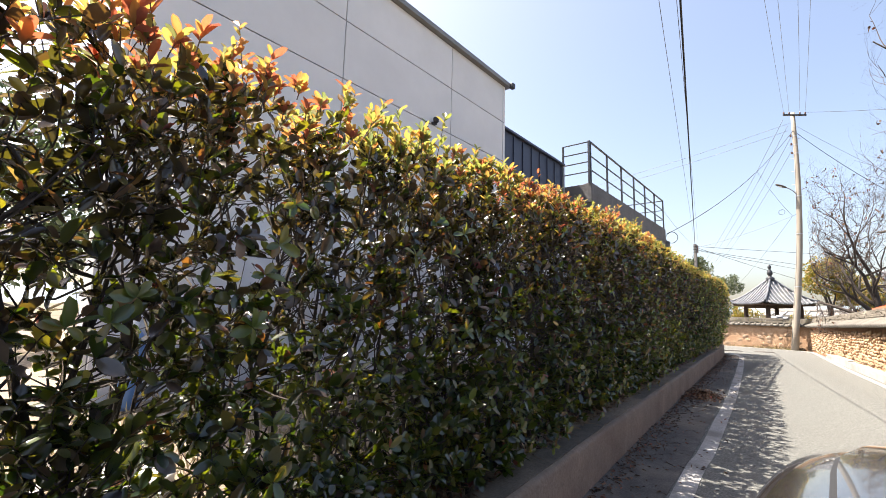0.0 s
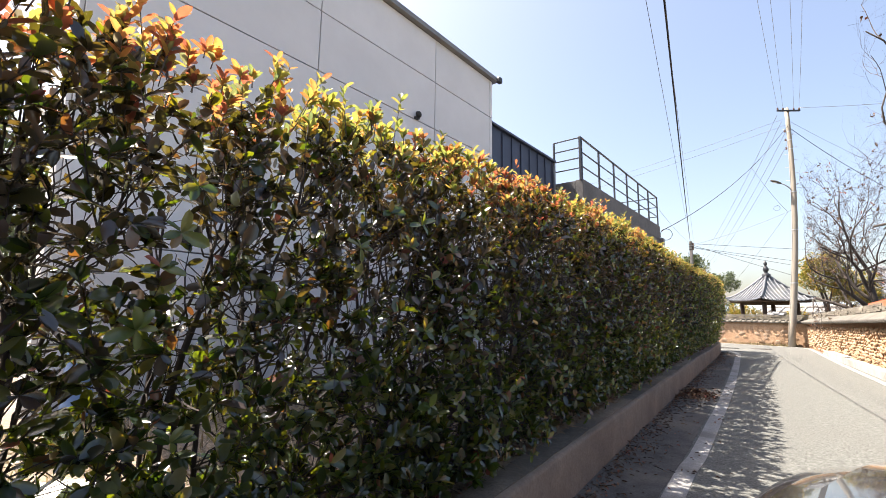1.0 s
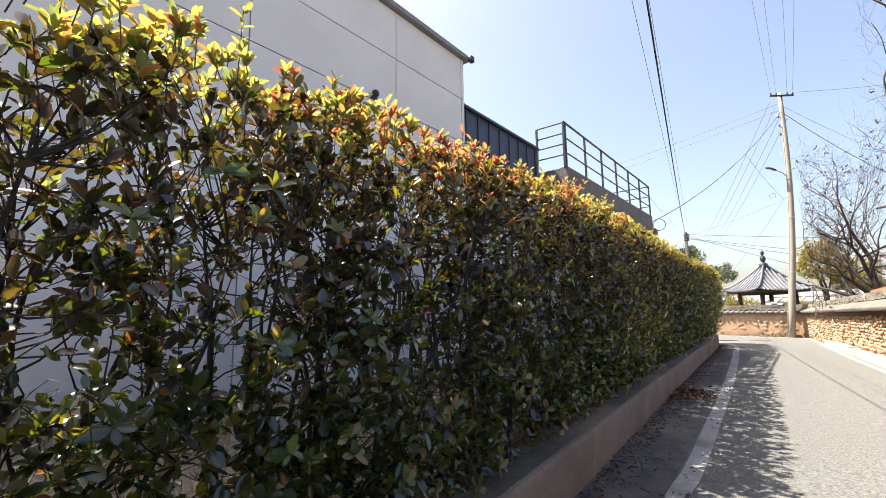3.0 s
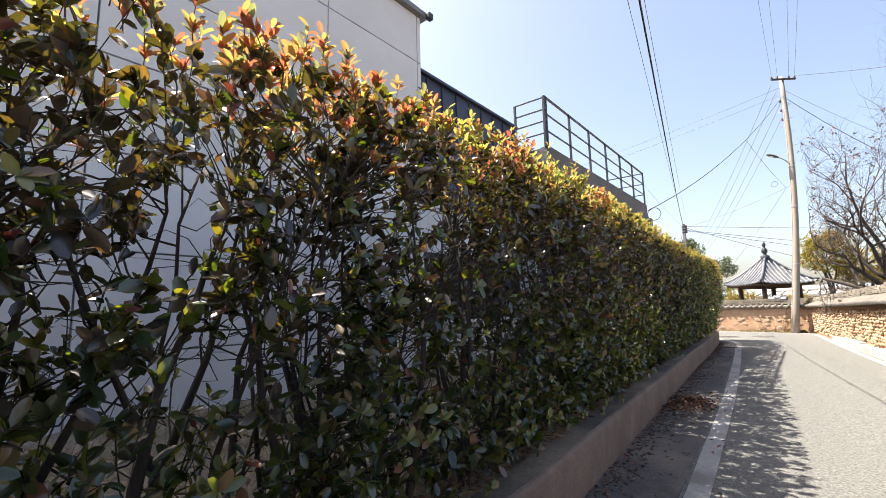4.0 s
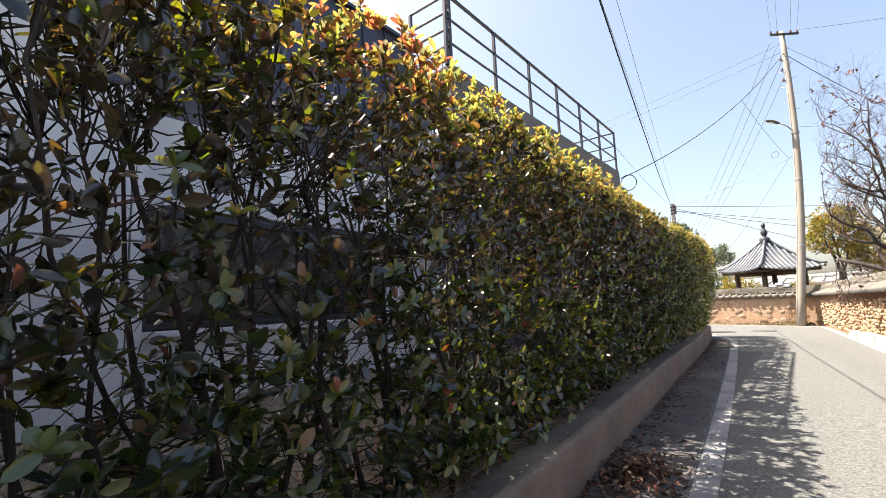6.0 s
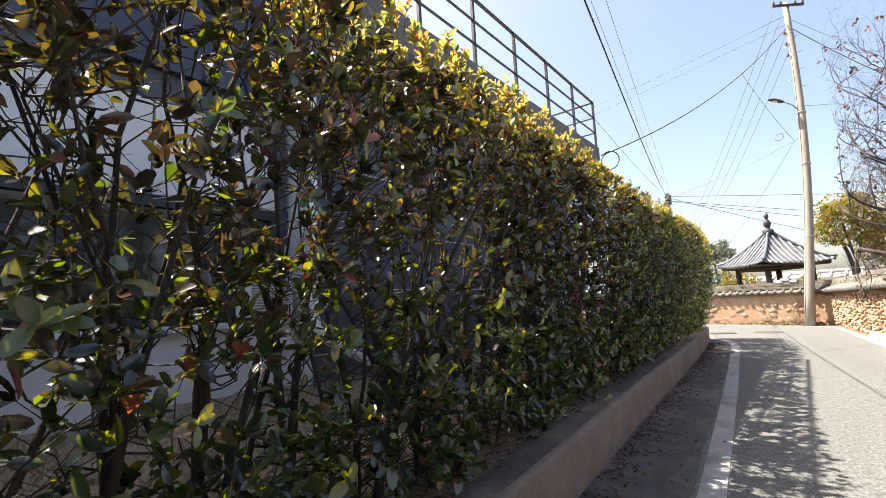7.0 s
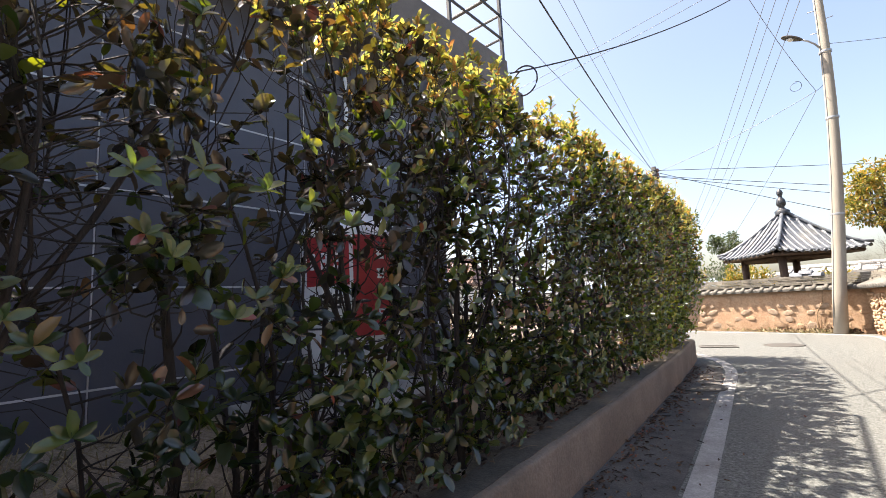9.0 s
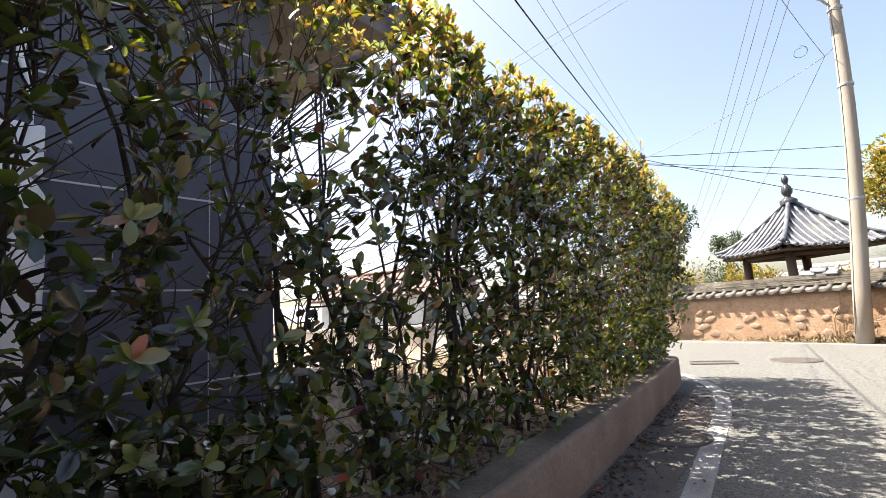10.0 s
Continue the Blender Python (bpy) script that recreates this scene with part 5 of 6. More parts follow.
def insulator(ob, at):
    part("insulator", lathe("insulator", [(0.0, 0.0), (0.035, 0.0), (0.05, 0.04), (0.03, 0.06), (0.045, 0.09), (0.025, 0.12), (0.0, 0.125)], PORCELAIN, 10), ob, at=at)


def utility_pole():
    ob = thing("utility_pole", tuple(POLE_FOOT), "tall leaning concrete utility pole beside the wall", "utility pole")
    d = POLE_TOP - POLE_FOOT
    part("shaft", tube("pole_shaft", [pole_at(POLE_TOP.z * k / 12) - POLE_FOOT + Vector((0, 0, -0.3 if k == 0 else 0)) for k in range(13)], [0.15 - 0.055 * k / 12 for k in range(13)], POLE_C, 20), ob)
    arm_at = pole_at(12.1) - POLE_FOOT
    part("crossarm", box_mesh("crossarm", -0.58, 0.58, -0.17, -0.1, -0.04, 0.04, STEEL, 0.008), ob, "dark steel crossarm", Matrix.Translation(arm_at) @ ARM_TURN)
    for x in (-0.54, -0.27, 0.27, 0.54):
        insulator(ob, arm_at + ARM_TURN @ Vector((x, -0.135, 0.04)))
    for z in (10.9, 10.4, 9.9):
        insulator(ob, pole_at(z) - POLE_FOOT + Vector((-0.16, -0.05, 0)))
        part("band", lathe("pole_band", [(0.108, -0.03), (0.114, 0.0), (0.108, 0.03)], GALV, 16), ob, at=pole_at(z) - POLE_FOOT)
    for k in range(9):
        z = 8.2 + 0.36 * k
        s = 1 if k % 2 else -1
        p = pole_at(z) - POLE_FOOT
        part("step_bolt", tube("step_bolt", [p, p + Vector((s * 0.26, -0.03, 0.0))], 0.011, GALV, 6), ob)
    for z in (3.0, 5.6, 7.55):
        part("band", lathe("pole_band", [(0.142, -0.03), (0.148, 0.0), (0.142, 0.03)], GALV, 18), ob, at=pole_at(z) - POLE_FOOT)
    cab = [pole_at(z) - POLE_FOOT + Vector((-0.12 + 0.004 * z, -0.09, 0)) for z in (0.2, 2, 4, 5.5, 7, 9, 10.5)]
    part("riser_cable", tube("riser_cable", cab, 0.009, GREY_WIRE, 6), ob)
    return ob


utility_pole()


def street_lamp():
    p = pole_at(7.75)
    ob = thing("street_lamp", tuple(p), "cobra-head street lamp on a curved arm of the pole", "street lamp")
    part("arm", tube("lamp_arm", [(-0.1, -0.08, -0.06), (-0.2, -0.14, 0.08), (-0.34, -0.2, 0.2), (-0.46, -0.24, 0.27)], 0.025, GALV, 8), ob)
    prof = bmesh.new()
    bmesh.ops.create_uvsphere(prof, u_segments=16, v_segments=8, radius=1)
    for v in prof.verts:
        v.co = Vector((v.co.x * 0.27, v.co.y * 0.12 * (1 - 0.25 * v.co.x), v.co.z * (0.075 if v.co.z > 0 else 0.035)))
    part("head", done("lamp_head", prof, IRON, True), ob, "grey lamp head", pose(-0.66, -0.3, 0.36, 0, 24, 18))
    glass = lathe("lamp_glass", [(0.0, -0.02), (0.06, -0.016), (0.09, 0.0), (0.08, 0.01)], LAMP_WHITE, 14)
    part("lens", glass, ob, "pale lamp lens", pose(-0.7, -0.31, 0.34, 0, 22, 18))
    return ob


street_lamp()


def small_pole():
    ob = thing("utility_pole", (-3.9, 29.0, 0.0), "short dark utility pole with clamps and cables", "utility pole")
    part("shaft", tube("short_pole", [(0, 0, -0.2), (0, 0, 2.8), (0, 0, 5.55)], [0.11, 0.095, 0.08], POLE_D, 14), ob)
    for z in (5.1, 5.25, 5.4):
        insulator(ob, Vector((0.12, -0.02, z - 0.05)))
        part("clamp", lathe("clamp", [(0.1, -0.03), (0.12, 0.0), (0.1, 0.03)], STEEL, 12), ob, at=(0, 0, z))
    part("cable_coil", tube("cable_coil", [(-0.12 + 0.02 * math.cos(a), -0.1 + 0.05 * math.sin(a), 4.95 - 0.02 * k) for k, a in enumerate(np.linspace(0, 18, 40))], 0.012, RUBBER, 5), ob)
    return ob


small_pole()


def cable(name, a, b, drop, r, m, label, group):
    a, b = Vector(a), Vector(b)
    pts = [a.lerp(b, t) - Vector((0, 0, drop * 4 * t * (1 - t))) for t in np.linspace(0, 1, 26)]
    ob = new(name, tube(name, [p - a for p in pts], r, m, 6))
    ob.location = a
    return tagged(ob, label, "cable", group)


ARM = pole_at(12.1)
P_SMALL = Vector((-3.9, 29.0, 5.35))
JOINT_AT = Vector((0.55, 28.9, 6.65))      # clamp beside the pole where the thin drops meet
on_arm = lambda x: ARM + ARM_TURN @ Vector((x, -0.135, 0.16))
cable("overhead_cable", P_SMALL, (2.33, -8.0, 4.0), 0.75, 0.009, RUBBER, "thick black cable slung over the lane", "cables")
for dx in (0.0, 0.16):
    cable("overhead_wire", P_SMALL + Vector((dx, 0, 0.15)), (2.66 + dx, -12.0, 4.3), 0.2, 0.0036, GREY_WIRE, "thin grey wire over the lane", "cables")
cable("overhead_wire", (-2.98, 17.96, 5.2), P_SMALL + Vector((0, 0, 0.05)), 0.1, 0.005, GREY_WIRE, "thin grey wire from terrace to short pole", "cables")
for x, bx, bz in ((-0.54, 0.4, 10.4), (-0.27, 0.85, 10.5), (0.27, 1.3, 10.4), (0.54, 1.7, 10.4)):
    cable("overhead_wire", on_arm(x), (bx, -14.0, bz), 1.5, 0.006, GREY_WIRE, "bare wire between the crossarms", "cables")
for x, z in ((-0.6, 12.0), (-0.35, 11.6), (0.0, 11.2), (0.25, 10.8)):
    p = pole_at(z)
    cable("overhead_wire", p + Vector((x * 0.7, 0.0, 0)), (-10.2 + x * 2.4, 66.0, 6.2 + x), 1.0, 0.01, GREY_WIRE, "wire running on along the far lane", "cables")
cable("overhead_wire", pole_at(11.75), (-24.0, 26.0, 7.6), 0.5, 0.008, GREY_WIRE, "thin wire crossing to a far pole", "cables")
cable("overhead_wire", pole_at(11.35), (-24.0, 26.0, 7.2), 0.5, 0.008, GREY_WIRE, "thin wire crossing to a far pole", "cables")
cable("service_cable", (-2.93, 17.98, 4.36), pole_at(11.3), 0.55, 0.012, RUBBER, "twisted black service cable from terrace to pole", "cables")
for za, xb, yb, zb in ((5.42, 7.7, 36.5, 4.78), (5.22, 7.5, 36.5, 3.4), (5.2, 7.4, 36.5, 2.8)):
    cable("service_cable", (-3.85, 29.0, za), (xb, yb, zb), 0.06, 0.009, RUBBER, "dark service cable behind the pole", "cables")
cable("service_cable", (-3.85, 29.0, 5.36), (2.8, 33.5, 2.85), 0.08, 0.009, RUBBER, "dark service cable dropping to the houses", "cables")
cable("service_cable", JOINT_AT, P_SMALL + Vector((0.1, 0, 0)), 0.12, 0.007, GREY_WIRE, "thin cable to the short pole", "cables")
cable("service_cable", JOINT_AT, (-3.9, 41.0, 3.2), 0.2, 0.007, GREY_WIRE, "slack cable from the pole to the far lane", "cables")
cable("service_cable", JOINT_AT, pole_at(6.75), 0.03, 0.006, RUBBER, "short tie from clamp to pole", "cables")
cable("service_cable", JOINT_AT, Vector((-2.93, 17.98, 4.36)).lerp(pole_at(11.3), 0.62) - Vector((0, 0, 0.52)), 0.12, 0.007, GREY_WIRE, "thin drop wire hanging from the service cable", "cables")
cable("overhead_wire", on_arm(0.54), (16.0, 34.0, 12.5), 0.6, 0.009, GREY_WIRE, "wire leading away over the trees", "cables")
cable("service_cable", pole_at(11.2), (6.5, 30.0, 5.6), 0.4, 0.012, RUBBER, "black cable to the tiled house", "cables")
cable("service_cable", pole_at(11.6), (8.0, 33.0, 6.5), 0.3, 0.007, GREY_WIRE, "thin cable to the tiled house", "cables")
cable("service_cable", pole_at(7.8), (9.0, 33.0, 8.0), 0.2, 0.007, GREY_WIRE, "thin cable from the lamp", "cables")


def wire_coil():
    """A small ring of spare wire hanging beside the clamp."""
    pts = [(0.13 * math.sin(a), 0.02 * a, 0.13 * math.cos(a)) for a in np.linspace(0, 6.6, 24)]
    ob = new("wire_coil", tube("wire_coil", pts, 0.007, RUBBER, 5))
    ob.location = JOINT_AT + Vector((-0.42, -0.3, 0.2))
    return tagged(ob, "small ring of spare wire hanging by the pole", "cable", "cables")


wire_coil()


# loop of spare cable at the terrace corner
def cable_loop():
    pts = [(0.16 + 0.2 * math.sin(a), 0.1 + 0.06 * a / 6, 0.2 * math.cos(a) - 0.02) for a in np.linspace(-0.6, 5.9, 26)]
    ob = new("cable_loop", tube("cable_loop", pts, 0.011, RUBBER, 6))
    ob.location = (-2.95, 17.98, 4.26)
    return tagged(ob, "loop of spare black cable at the terrace corner", "cable", "cables")


cable_loop()


# ---- trees and shrubs beyond the walls ----
def branch_runs(start, way, length, radius, depth, rnd, runs, droop=0.0, tips=None, spread=0.75, kids=(2, 4)):
    p = np.array(start, float)
    d = np.array(way, float)
    d /= np.linalg.norm(d)
    n = 5
    pts, rad = [p.copy()], [radius]
    for i in range(n):
        d = d + rnd.normal(0, 0.17, 3) + [0, 0, 0.05 - droop]
        d /= np.linalg.norm(d)
        p = p + d * length / n
        pts.append(p.copy())
        rad.append(radius * (1 - 0.5 * (i + 1) / n))
    runs.append((pts, rad, depth))
    if tips is not None:
        tips.append((p.copy(), d.copy()))
    if depth == 0:
        return
    for k in range(int(rnd.integers(kids[0], kids[1] + 1))):
        i = int(rnd.integers(2, n + 1))
        nd = d + rnd.normal(0, spread, 3) + [0, 0, 0.15]
        branch_runs(pts[i], nd, length * rnd.uniform(0.55, 0.8), rad[i] * 0.73, depth - 1, rnd, runs, droop, tips, spread, kids)
    nd = d + rnd.normal(0, 0.3, 3)
    branch_runs(pts[-1], nd, length * rnd.uniform(0.6, 0.8), rad[-1] * 0.85, depth - 1, rnd, runs, droop, tips, spread, kids)


def bare_tree(at, way, length, radius, depth, seed, label, fruit=0, spread=0.75, west=-99.0):
    rnd = np.random.default_rng(seed)
    runs, tips = [], []
    branch_runs((0, 0, 0), way, length, radius, depth, rnd, runs, 0.0, tips, spread)
    # clipped along the lane: no limb past that line
    runs = runs[:1] + [r for r in runs[1:] if min(q[0] for q in r[0]) + at[0] > west]
    tips = [q for q in tips if q[0][0] + at[0] > west]
    ob = thing("bare_tree", at, label, "tree", "trees behind the wall")
    part("trunk", tube("trunk", runs[0][0], runs[0][1], BARK_T, 10), ob)
    thick = [(p, r) for p, r, d in runs[1:] if d >= depth - 2]
    thin = [(p, r) for p, r, d in runs[1:] if d < depth - 2]
    for p, r in thick:
        part("limb", tube("limb", p, r, BARK_T, 6), ob)
    tw = part("twig_tangle", tubes("twig_tangle", thin, TWIG, 3), ob)
    tw["kind"] = "stuff"
    if fruit:
        pick = rnd.choice(len(tips), min(fruit, len(tips)), replace=False)
        pos = np.repeat(np.array([tips[i][0] for i in pick]), 4, 0) + rnd.normal(0, 0.03, (4 * len(pick), 3))
        n = len(pos)
        sd = part("dry_foliage", leaves("dry_foliage", pos, rnd.normal(0, 1, (n, 3)) + [0, 0, -0.8], rnd.normal(0, 1, (n, 3)), rnd.uniform(0.05, 0.1, n), rnd.uniform(0.03, 0.05, n), LEAF_DEAD), ob, "shrivelled brown leaves and pods")
        sd["kind"] = "stuff"
    return ob


bare_tree((2.95, 21.3, 0.0), (-0.16, -0.06, 1.0), 2.5, 0.16, 6, 4, "bare tree with dark crooked limbs and pods behind the wall", 150, 0.8, 1.0)
bare_tree((3.5, 12.4, 0.0), (-0.12, 0.0, 1.0), 3.2, 0.14, 6, 9, "leafless spreading tree behind the wall", 60, 0.85, 1.95)
bare_tree((2.6, 27.6, 0.3), (-0.2, -0.1, 1.0), 1.0, 0.07, 6, 15, "low bare grey shrub tree with dense twigs", 0, 0.95, 0.95)
bare_tree((1.7, 33.5, 0.3), (0.1, 0.0, 1.0), 1.1, 0.05, 5, 21, "thin bare sapling beside the pavilion", 0)


def leafy_tree(at, height, crown, radius, seed, material, label, n_leaf, size, squash=0.8):
    rnd = np.random.default_rng(seed)
    runs, tips = [], []
    branch_runs((0, 0, 0), (0.05, 0, 1), (height - crown) * 0.9, radius, 4, rnd, runs, 0.0, tips, 0.8)
    # no limb reaches out of the crown
    inside = lambda q: q[2] < height - crown * squash or np.sum(((q - [0, 0, height - crown * squash]) / [crown, crown, crown * squash]) ** 2) < 0.95
    near = lambda q: math.hypot(q[0], q[1]) < crown * 0.8
    runs = runs[:1] + [r for r in runs[1:] if all(inside(q) and near(q) for q in r[0])]
    ob = thing("evergreen_tree", at, label, "tree", "trees behind the wall")
    part("trunk", tube("trunk", runs[0][0], runs[0][1], BARK_T, 10), ob)
    for p, r, d in runs[1:]:
        if d >= 3:
            part("limb", tube("limb", p, r, BARK_T, 6), ob)
    tw = part("twig_tangle", tubes("twig_tangle", [(p, r) for p, r, d in runs[1:] if d < 3], BARK_T, 4, True), ob)
    tw["kind"] = "stuff"
    # clumps of leaves at uneven heights over the limbs
    n_c = 46
    v = unit(rnd.normal(0, 1, (n_c, 3)))
    c = v * (rnd.uniform(0.45, 1.0, (n_c, 1)) ** 0.6) * [crown, crown, crown * squash] + [0, 0, height - crown * squash]
    which = rnd.integers(0, n_c, n_leaf)
    rc = rnd.uniform(0.18, 0.34, n_c)[which] * crown
    off = unit(rnd.normal(0, 1, (n_leaf, 3))) * (rc * rnd.uniform(0.3, 1.0, n_leaf) ** 0.5)[:, None]
    pos = c[which] + off
    way = unit(off) + rnd.normal(0, 0.5, (n_leaf, 3))
    ln = rnd.uniform(0.7, 1.3, n_leaf) * size
    cr = part("crown", leaves("crown", pos, way, rnd.normal(0, 0.5, (n_leaf, 3)) + [0, 0, 1], ln, ln * 0.42, material), ob)
    cr["kind"] = "stuff"
    return ob


leafy_tree((1.75, 29.3, 0.2), 4.25, 1.05, 0.1, 31, LEAF_TREE, "yellow-green evergreen tree behind the wall", 7000, 0.1, 0.85)
leafy_tree((2.9, 30.5, 0.2), 3.4, 1.0, 0.09, 33, LEAF_TREE, "smaller yellowing evergreen behind the wall", 4500, 0.1, 0.8)
leafy_tree((-6.2, 40.0, 0.0), 6.1, 1.35, 0.12, 35, LEAF_FAR, "dark evergreen tree beyond the far lane", 5000, 0.16, 0.9)
leafy_tree((-6.0, 60.0, 0.0), 6.3, 1.3, 0.14, 36, LEAF_FAR, "distant dark green tree", 3000, 0.18, 0.8)
leafy_tree((-9.5, 1.2, 0.2), 4.6, 1.9, 0.12, 37, LEAF_FAR, "green garden tree beside the house", 6000, 0.14, 0.9)
leafy_tree((-12.5, -3.5, 0.2), 5.6, 2.4, 0.14, 39, LEAF_TREE, "yellow-green garden tree in the yard", 7000, 0.15, 0.9)


def low_shrub(at, r, h, material, seed, n, label):
    rnd = np.random.default_rng(seed)
    v = unit(rnd.normal(0, 1, (n, 3)))
    v[:, 2] = abs(v[:, 2])
    lump = np.array([1 + 0.35 * noise.noise((float(a) * 2.3, float(b) * 2.3, seed)) for a, b, c in v])
    pos = v * [r, r, h] * (rnd.uniform(0.35, 1, (n, 1)) ** 0.5) * lump[:, None]
    ob = thing("garden_shrub", at, label, "shrub", "shrubs behind the wall")
    part("stem", tube("stem", [(0, 0, -0.1), (0.02, 0, h * 0.5)], [0.03, 0.015], BARK_T, 6), ob)
    ln = rnd.uniform(0.07, 0.13, n)
    fo = part("foliage", leaves("foliage", pos, v + rnd.normal(0, 0.5, (n, 3)), rnd.normal(0, 0.5, (n, 3)) + [0, 0, 1], ln, ln * 0.4, material), ob)
    fo["kind"] = "stuff"
    return ob


for i, (x, y, r, h) in enumerate(((1.9, 26.4, 0.5, 1.35), (2.3, 25.2, 0.45, 1.3), (-1.9, 33.8, 0.9, 2.2), (-3.0, 34.5, 1.1, 2.5), (0.4, 34.2, 0.8, 1.8), (-4.3, 34.0, 1.0, 2.5), (-5.6, 35.0, 1.2, 2.7), (-2.4, 33.0, 0.7, 2.0))):
    low_shrub((x, y, 0.0), r, h, LEAF_TREE if i != 3 else LEAF_FAR, 50 + i, 4200, "low green garden shrub behind the wall")


def dry_stems():
    """Withered stems and a climbing twig against the wall beside the pole."""
    runs = []
    for k in range(34):
        x = BACK_A.x - 0.5 - abs(rng.normal(0, 0.5))
        y = 27.95 + (BACK_A.x - x) * 0.283 - rng.uniform(0.05, 0.2)
        h = rng.uniform(0.15, 0.6)
        p = np.array([x, y, 0.0])
        q = p + [rng.normal(0, 0.14), 0.03, h]
        runs.append(((p, (p + q) / 2 + rng.normal(0, 0.03, 3), q), (0.006, 0.005, 0.003)))
    p = np.array([-0.2, 28.2, 0.05])
    runs.append(((p, p + [0.02, 0.0, 0.45], p + [0.16, -0.02, 0.75], p + [0.2, -0.02, 1.1]), (0.014, 0.012, 0.01, 0.006)))
    return tagged(new("dry_stems", tubes("dry_stems", runs, STRAW, 4)), "withered brown stems against the mud wall", "dry plants", kind="stuff")


dry_stems()


def foot_place():
    x = BACK_A.x - 0.35 - abs(rng.normal(0, 0.75))
    return (x, 27.95 + (BACK_A.x - x) * 0.283 - rng.uniform(0.02, 0.4) ** 1.3, 0.02 + 0.08 * rng.random() ** 2)


scatter_leaves("wall_foot_leaves", 700, foot_place, LEAF_DEAD, 0.06, "dry leaves blown against the wall's foot", "leaf litter", 0.6)


def weeds():
    pos, way, ln = [], [], []
    for _ in range(900):
        t = rng.random()
        x = BACK_A.x - 0.4 - abs(rng.normal(0, 1.2))
        y = 27.95 + (BACK_A.x - x) * 0.283 - rng.uniform(0.05, 0.35)
        pos.append((x, y, 0.0))
        way.append((rng.normal(0, 0.8), rng.normal(0, 0.8), abs(rng.normal(0.6, 0.4))))
        ln.append(rng.uniform(0.04, 0.16))
    ln = np.array(ln)
    ob = new("weeds", leaves("weeds", np.array(pos), np.array(way), rng.normal(0, 1, (900, 3)), ln, ln * 0.22, GRASS))
    return tagged(ob, "dry weeds and a few green tufts at the wall's foot", "weeds", kind="stuff")


weeds()


# ---- houses beyond ----
def tiled_house(at, turn, w, d, wall_h, roof_h, label, roof_mat, wall_mat, rows=26, over=0.7):
    ob = thing("village_house", at, label, "house", "village houses")
    ob.rotation_euler = (0, 0, radians(turn))
    body = part("wall", box_mesh("house_wall", -w / 2, w / 2, -d / 2, d / 2, 0, wall_h, wall_mat, 0.01), ob)
    for k in range(4):
        x = -w / 2 + w * (k + 0.5) / 4
        win = part("window", box_mesh("house_window", x - 0.5, x + 0.5, -d / 2 - 0.02, -d / 2 + 0.05, wall_h * 0.3, wall_h * 0.85, GLASS_DK), ob)
        bm = bmesh.new()
        for x0, x1, z0, z1 in ((-0.56, 0.56, 0.25, 0.3), (-0.56, 0.56, 0.85, 0.9), (-0.56, -0.5, 0.3, 0.85), (0.5, 0.56, 0.3, 0.85), (-0.03, 0.03, 0.3, 0.85)):
            box(bm, x + x0, x + x1, -d / 2 - 0.05, -d / 2 + 0.05, wall_h * z0, wall_h * z1)
        part("window_frame", done("house_window_frame", bm, WOOD_D), win)
    wx, wy = w / 2 + over, d / 2 + over
    V = [(-wx, -wy, wall_h - 0.05), (wx, -wy, wall_h - 0.05), (wx, wy, wall_h - 0.05), (-wx, wy, wall_h - 0.05), (-wx + 0.6, 0, wall_h + roof_h), (wx - 0.6, 0, wall_h + roof_h)]
    V += [(x, y, z + 0.12) for x, y, z in V]
    F = [(0, 3, 2, 1), (6, 7, 11, 10), (8, 9, 10, 11), (7, 8, 11), (9, 6, 10), (0, 1, 7, 6), (1, 2, 8, 7), (2, 3, 9, 8), (3, 0, 6, 9)]
    part("roof", mesh("house_roof", V, F, roof_mat), ob, "grey tiled roof")
    for k in range(rows):
        x = -wx + 2 * wx * (k + 0.5) / rows
        xt = max(min(x, wx - 0.6), -wx + 0.6)
        tt = 1 - max(0, abs(x) - (wx - 0.6)) / 0.6
        part("roof_roll", tube("roof_roll", [(x, -wy, wall_h + 0.09), (x, -wy * (1 - 0.97 * tt), wall_h + 0.09 + (roof_h + 0.05) * 0.97 * tt)], 0.07, roof_mat, 6), ob)
    part("ridge", tube("house_ridge", [(-wx + 0.55, 0, wall_h + roof_h + 0.18), (wx - 0.55, 0, wall_h + roof_h + 0.18)], 0.14, roof_mat, 8), ob)
    return ob


BROWN_ROOF = mat("brown_roof", (0.13, 0.075, 0.055), (0.2, 0.12, 0.09), 3, 0.7, 0.2, 40)
tiled_house((7.6, 33.0, 0.0), -8, 7.5, 4.0, 2.3, 1.5, "low tiled village house with plastered walls", TILE_D, PLASTER)
tiled_house((1.8, 41.0, 0.0), -4, 7.0, 4.0, 1.7, 0.22, "low grey outbuilding behind the pavilion", CONCRETE, PLASTER, 12, 0.2)
tiled_house((-22.0, 36.0, 0.0), 20, 9.0, 5.0, 2.4, 1.6, "village house with a brown roof across the field", BROWN_ROOF, PLASTER, 24, 0.5)
tiled_house((-34.0, 22.0, 0.0), 70, 10.0, 6.0, 2.6, 1.7, "distant village house with a brown roof", WOOD_D, PLASTER, 24, 0.5)


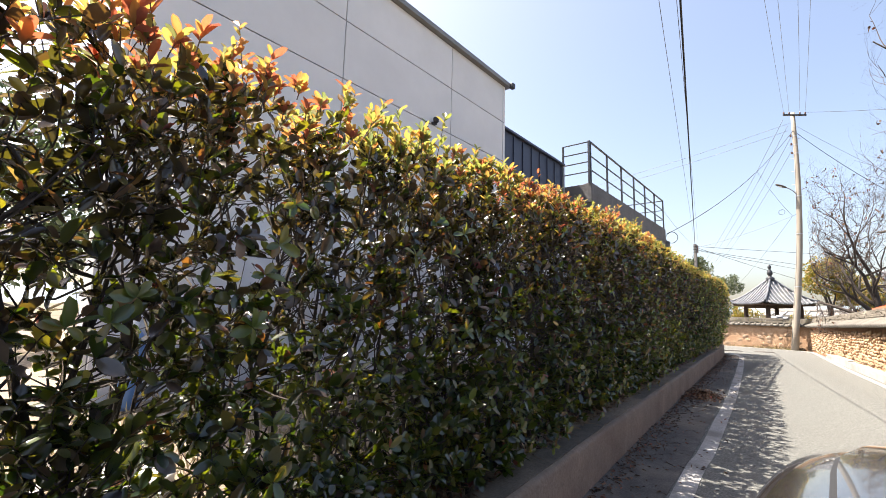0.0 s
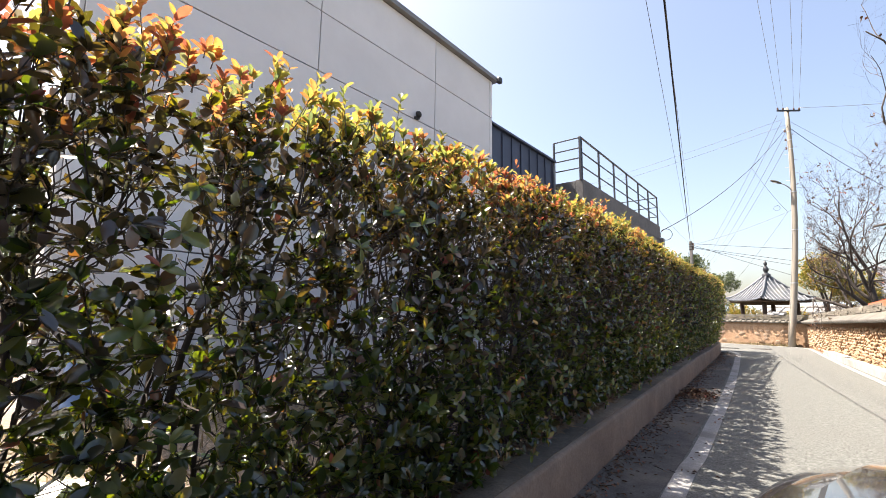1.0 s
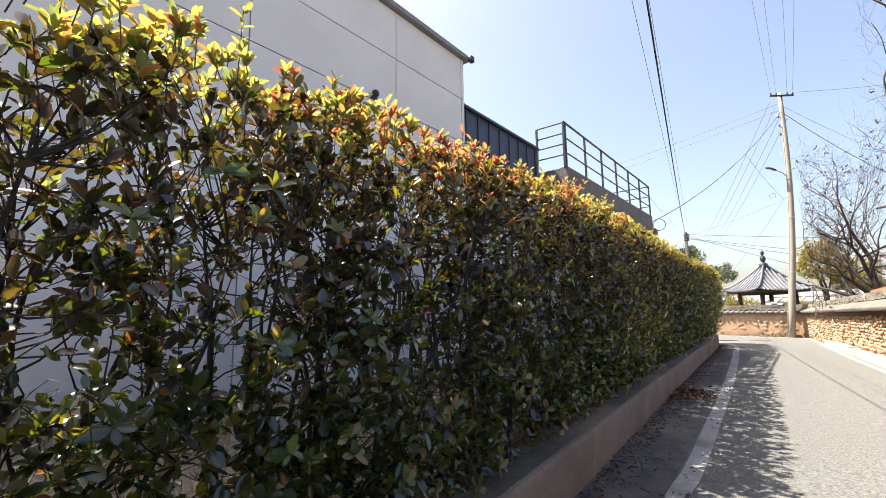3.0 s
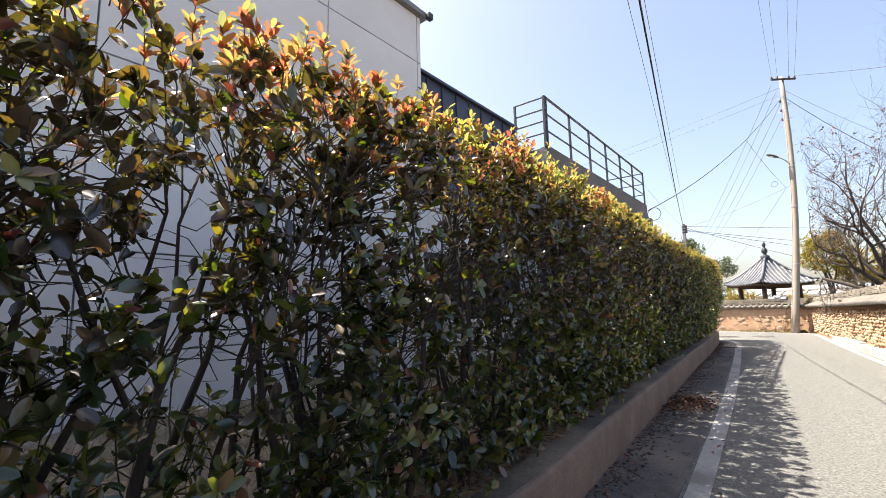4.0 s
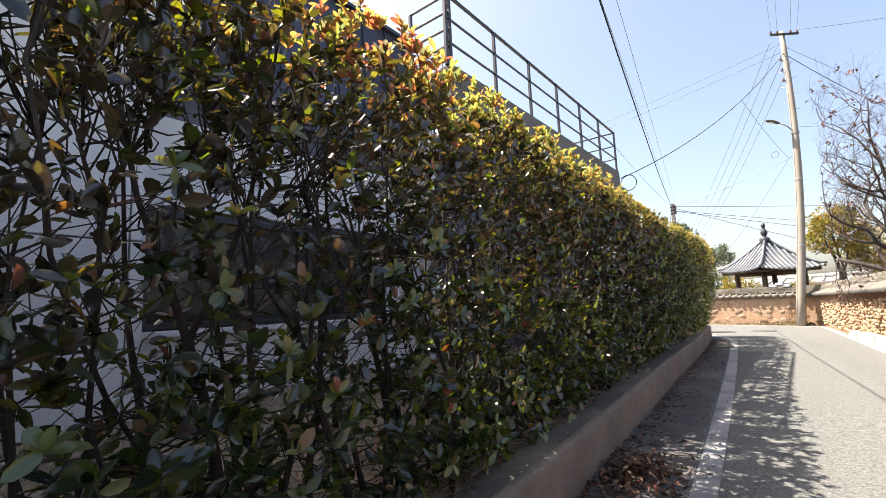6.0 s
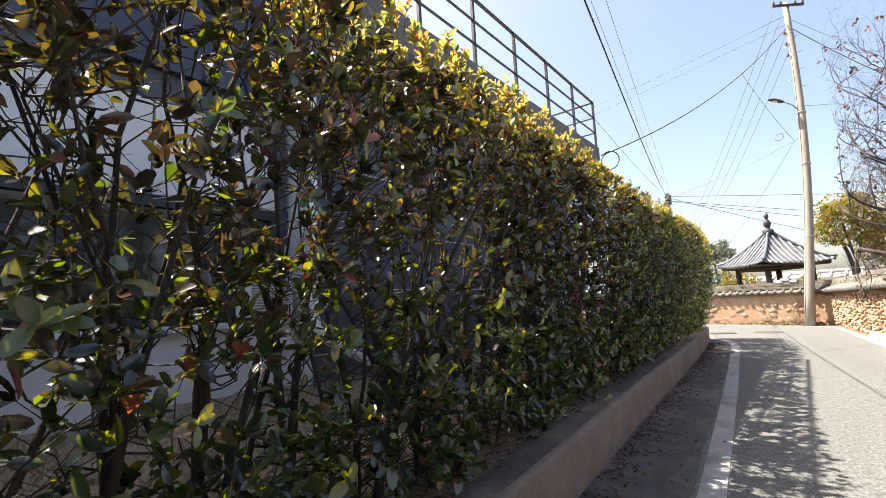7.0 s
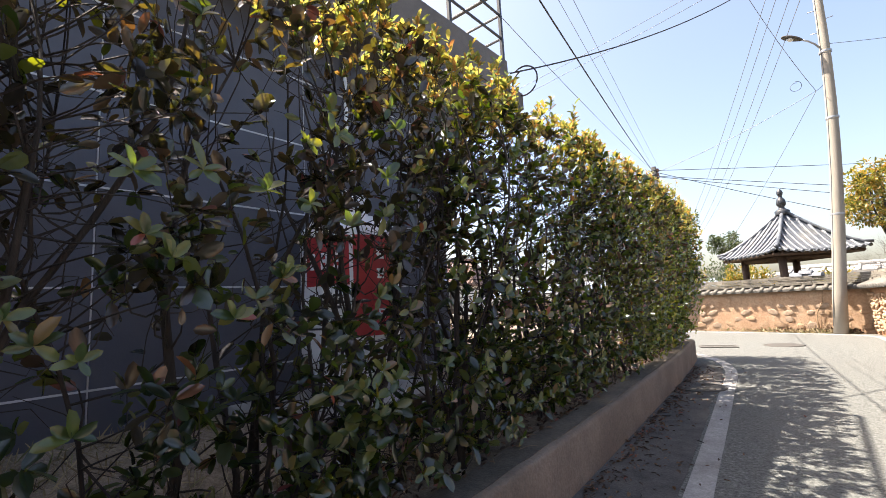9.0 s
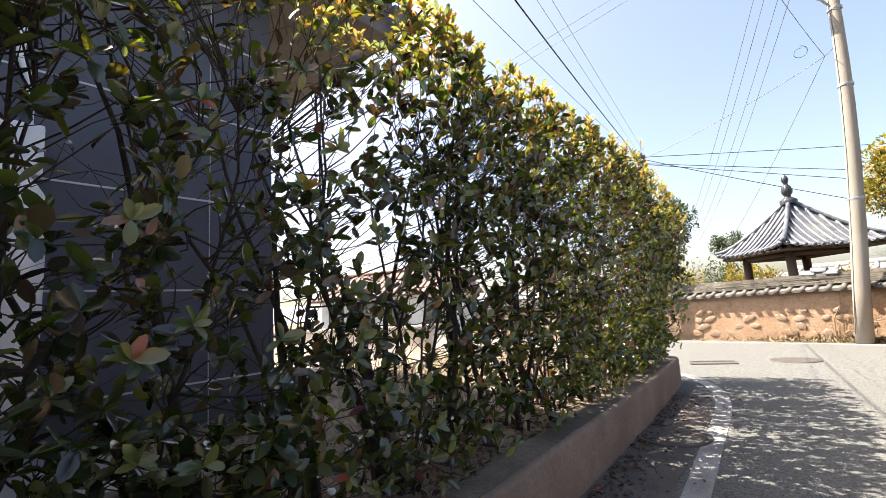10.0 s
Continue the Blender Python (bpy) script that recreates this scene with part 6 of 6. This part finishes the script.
def shed():
    ob = thing("shed", (3.3, 16.6, 0.2), "low shed with an orange-red painted roof edge behind the wall", "shed")
    part("wall", box_mesh("shed_wall", -0.7, 1.6, -2.2, 2.2, 0.0, 1.45, PLASTER, 0.01), ob)
    V = [(-0.95, -2.4, 1.5), (-0.95, 2.4, 1.5), (0.5, -2.4, 2.1), (0.5, 2.4, 2.1), (1.9, -2.4, 1.5), (1.9, 2.4, 1.5)]
    V += [(x, y, z + 0.06) for x, y, z in V]
    part("roof", mesh("shed_roof", V, [(6, 7, 9, 8), (8, 9, 11, 10), (0, 2, 3, 1), (2, 4, 5, 3), (0, 1, 7, 6), (4, 10, 11, 5), (0, 6, 8, 2), (2, 8, 10, 4), (1, 3, 9, 7), (3, 5, 11, 9)], TILE), ob)
    part("barge_board", mesh("barge_board", [(-0.98, 2.41, 1.47), (0.5, 2.41, 2.08), (0.5, 2.41, 2.21), (-0.98, 2.41, 1.6), (-0.98, 2.46, 1.47), (0.5, 2.46, 2.08), (0.5, 2.46, 2.21), (-0.98, 2.46, 1.6)],
                             [(0, 3, 2, 1), (4, 5, 6, 7), (0, 1, 5, 4), (3, 7, 6, 2), (0, 4, 7, 3), (1, 2, 6, 5)], RED_WOOD), ob, "orange-red barge board")
    part("barge_board", mesh("fascia", [(-0.99, -2.4, 1.46), (-0.99, 2.46, 1.46), (-0.99, 2.46, 1.6), (-0.99, -2.4, 1.6), (-0.95, -2.4, 1.46), (-0.95, 2.46, 1.46), (-0.95, 2.46, 1.6), (-0.95, -2.4, 1.6)],
                             [(0, 1, 2, 3), (4, 7, 6, 5), (3, 2, 6, 7), (0, 4, 5, 1), (0, 3, 7, 4), (1, 5, 6, 2)], RED_WOOD), ob, "orange-red fascia board")
    return ob


shed()


def field_wall():
    ob = thing("garden_wall", (-9.0, 20.6, 0.0), "low white-painted block wall at the garden's far side", "wall")
    part("body", box_mesh("block_wall", -4.5, 3.8, -0.1, 0.1, 0.0, 0.95, PLASTER, 0.02), ob)
    part("coping", box_mesh("block_wall_coping", -4.6, 3.9, -0.14, 0.14, 0.95, 1.02, CONCRETE, 0.015), ob)
    return ob


field_wall()


def hills():
    n, V, F = 90, [], []
    for i in range(n + 1):
        a = radians(-60 + 330 * i / n)
        r = 900
        h = 22 + 26 * abs(noise.noise((i * 0.11, 0.3, 1.0))) + 8 * noise.noise((i * 0.4, 5, 2))
        for rr, z in ((r - 140, -3), (r - 40, h * 0.6), (r, h), (r + 120, -3)):
            V.append((rr * math.cos(a), rr * math.sin(a), z))
    for i in range(n):
        for k in range(3):
            F.append((i * 4 + k, i * 4 + k + 1, (i + 1) * 4 + k + 1, (i + 1) * 4 + k))
    return tagged(new("backdrop", mesh("backdrop", V, F, HILL, True)), "low hazy wooded hills on the horizon", "hills", kind="structure")


HILL = mat("hazy_hill", (0.2, 0.25, 0.29), (0.27, 0.32, 0.36), 0.02, 1.0)
hills()
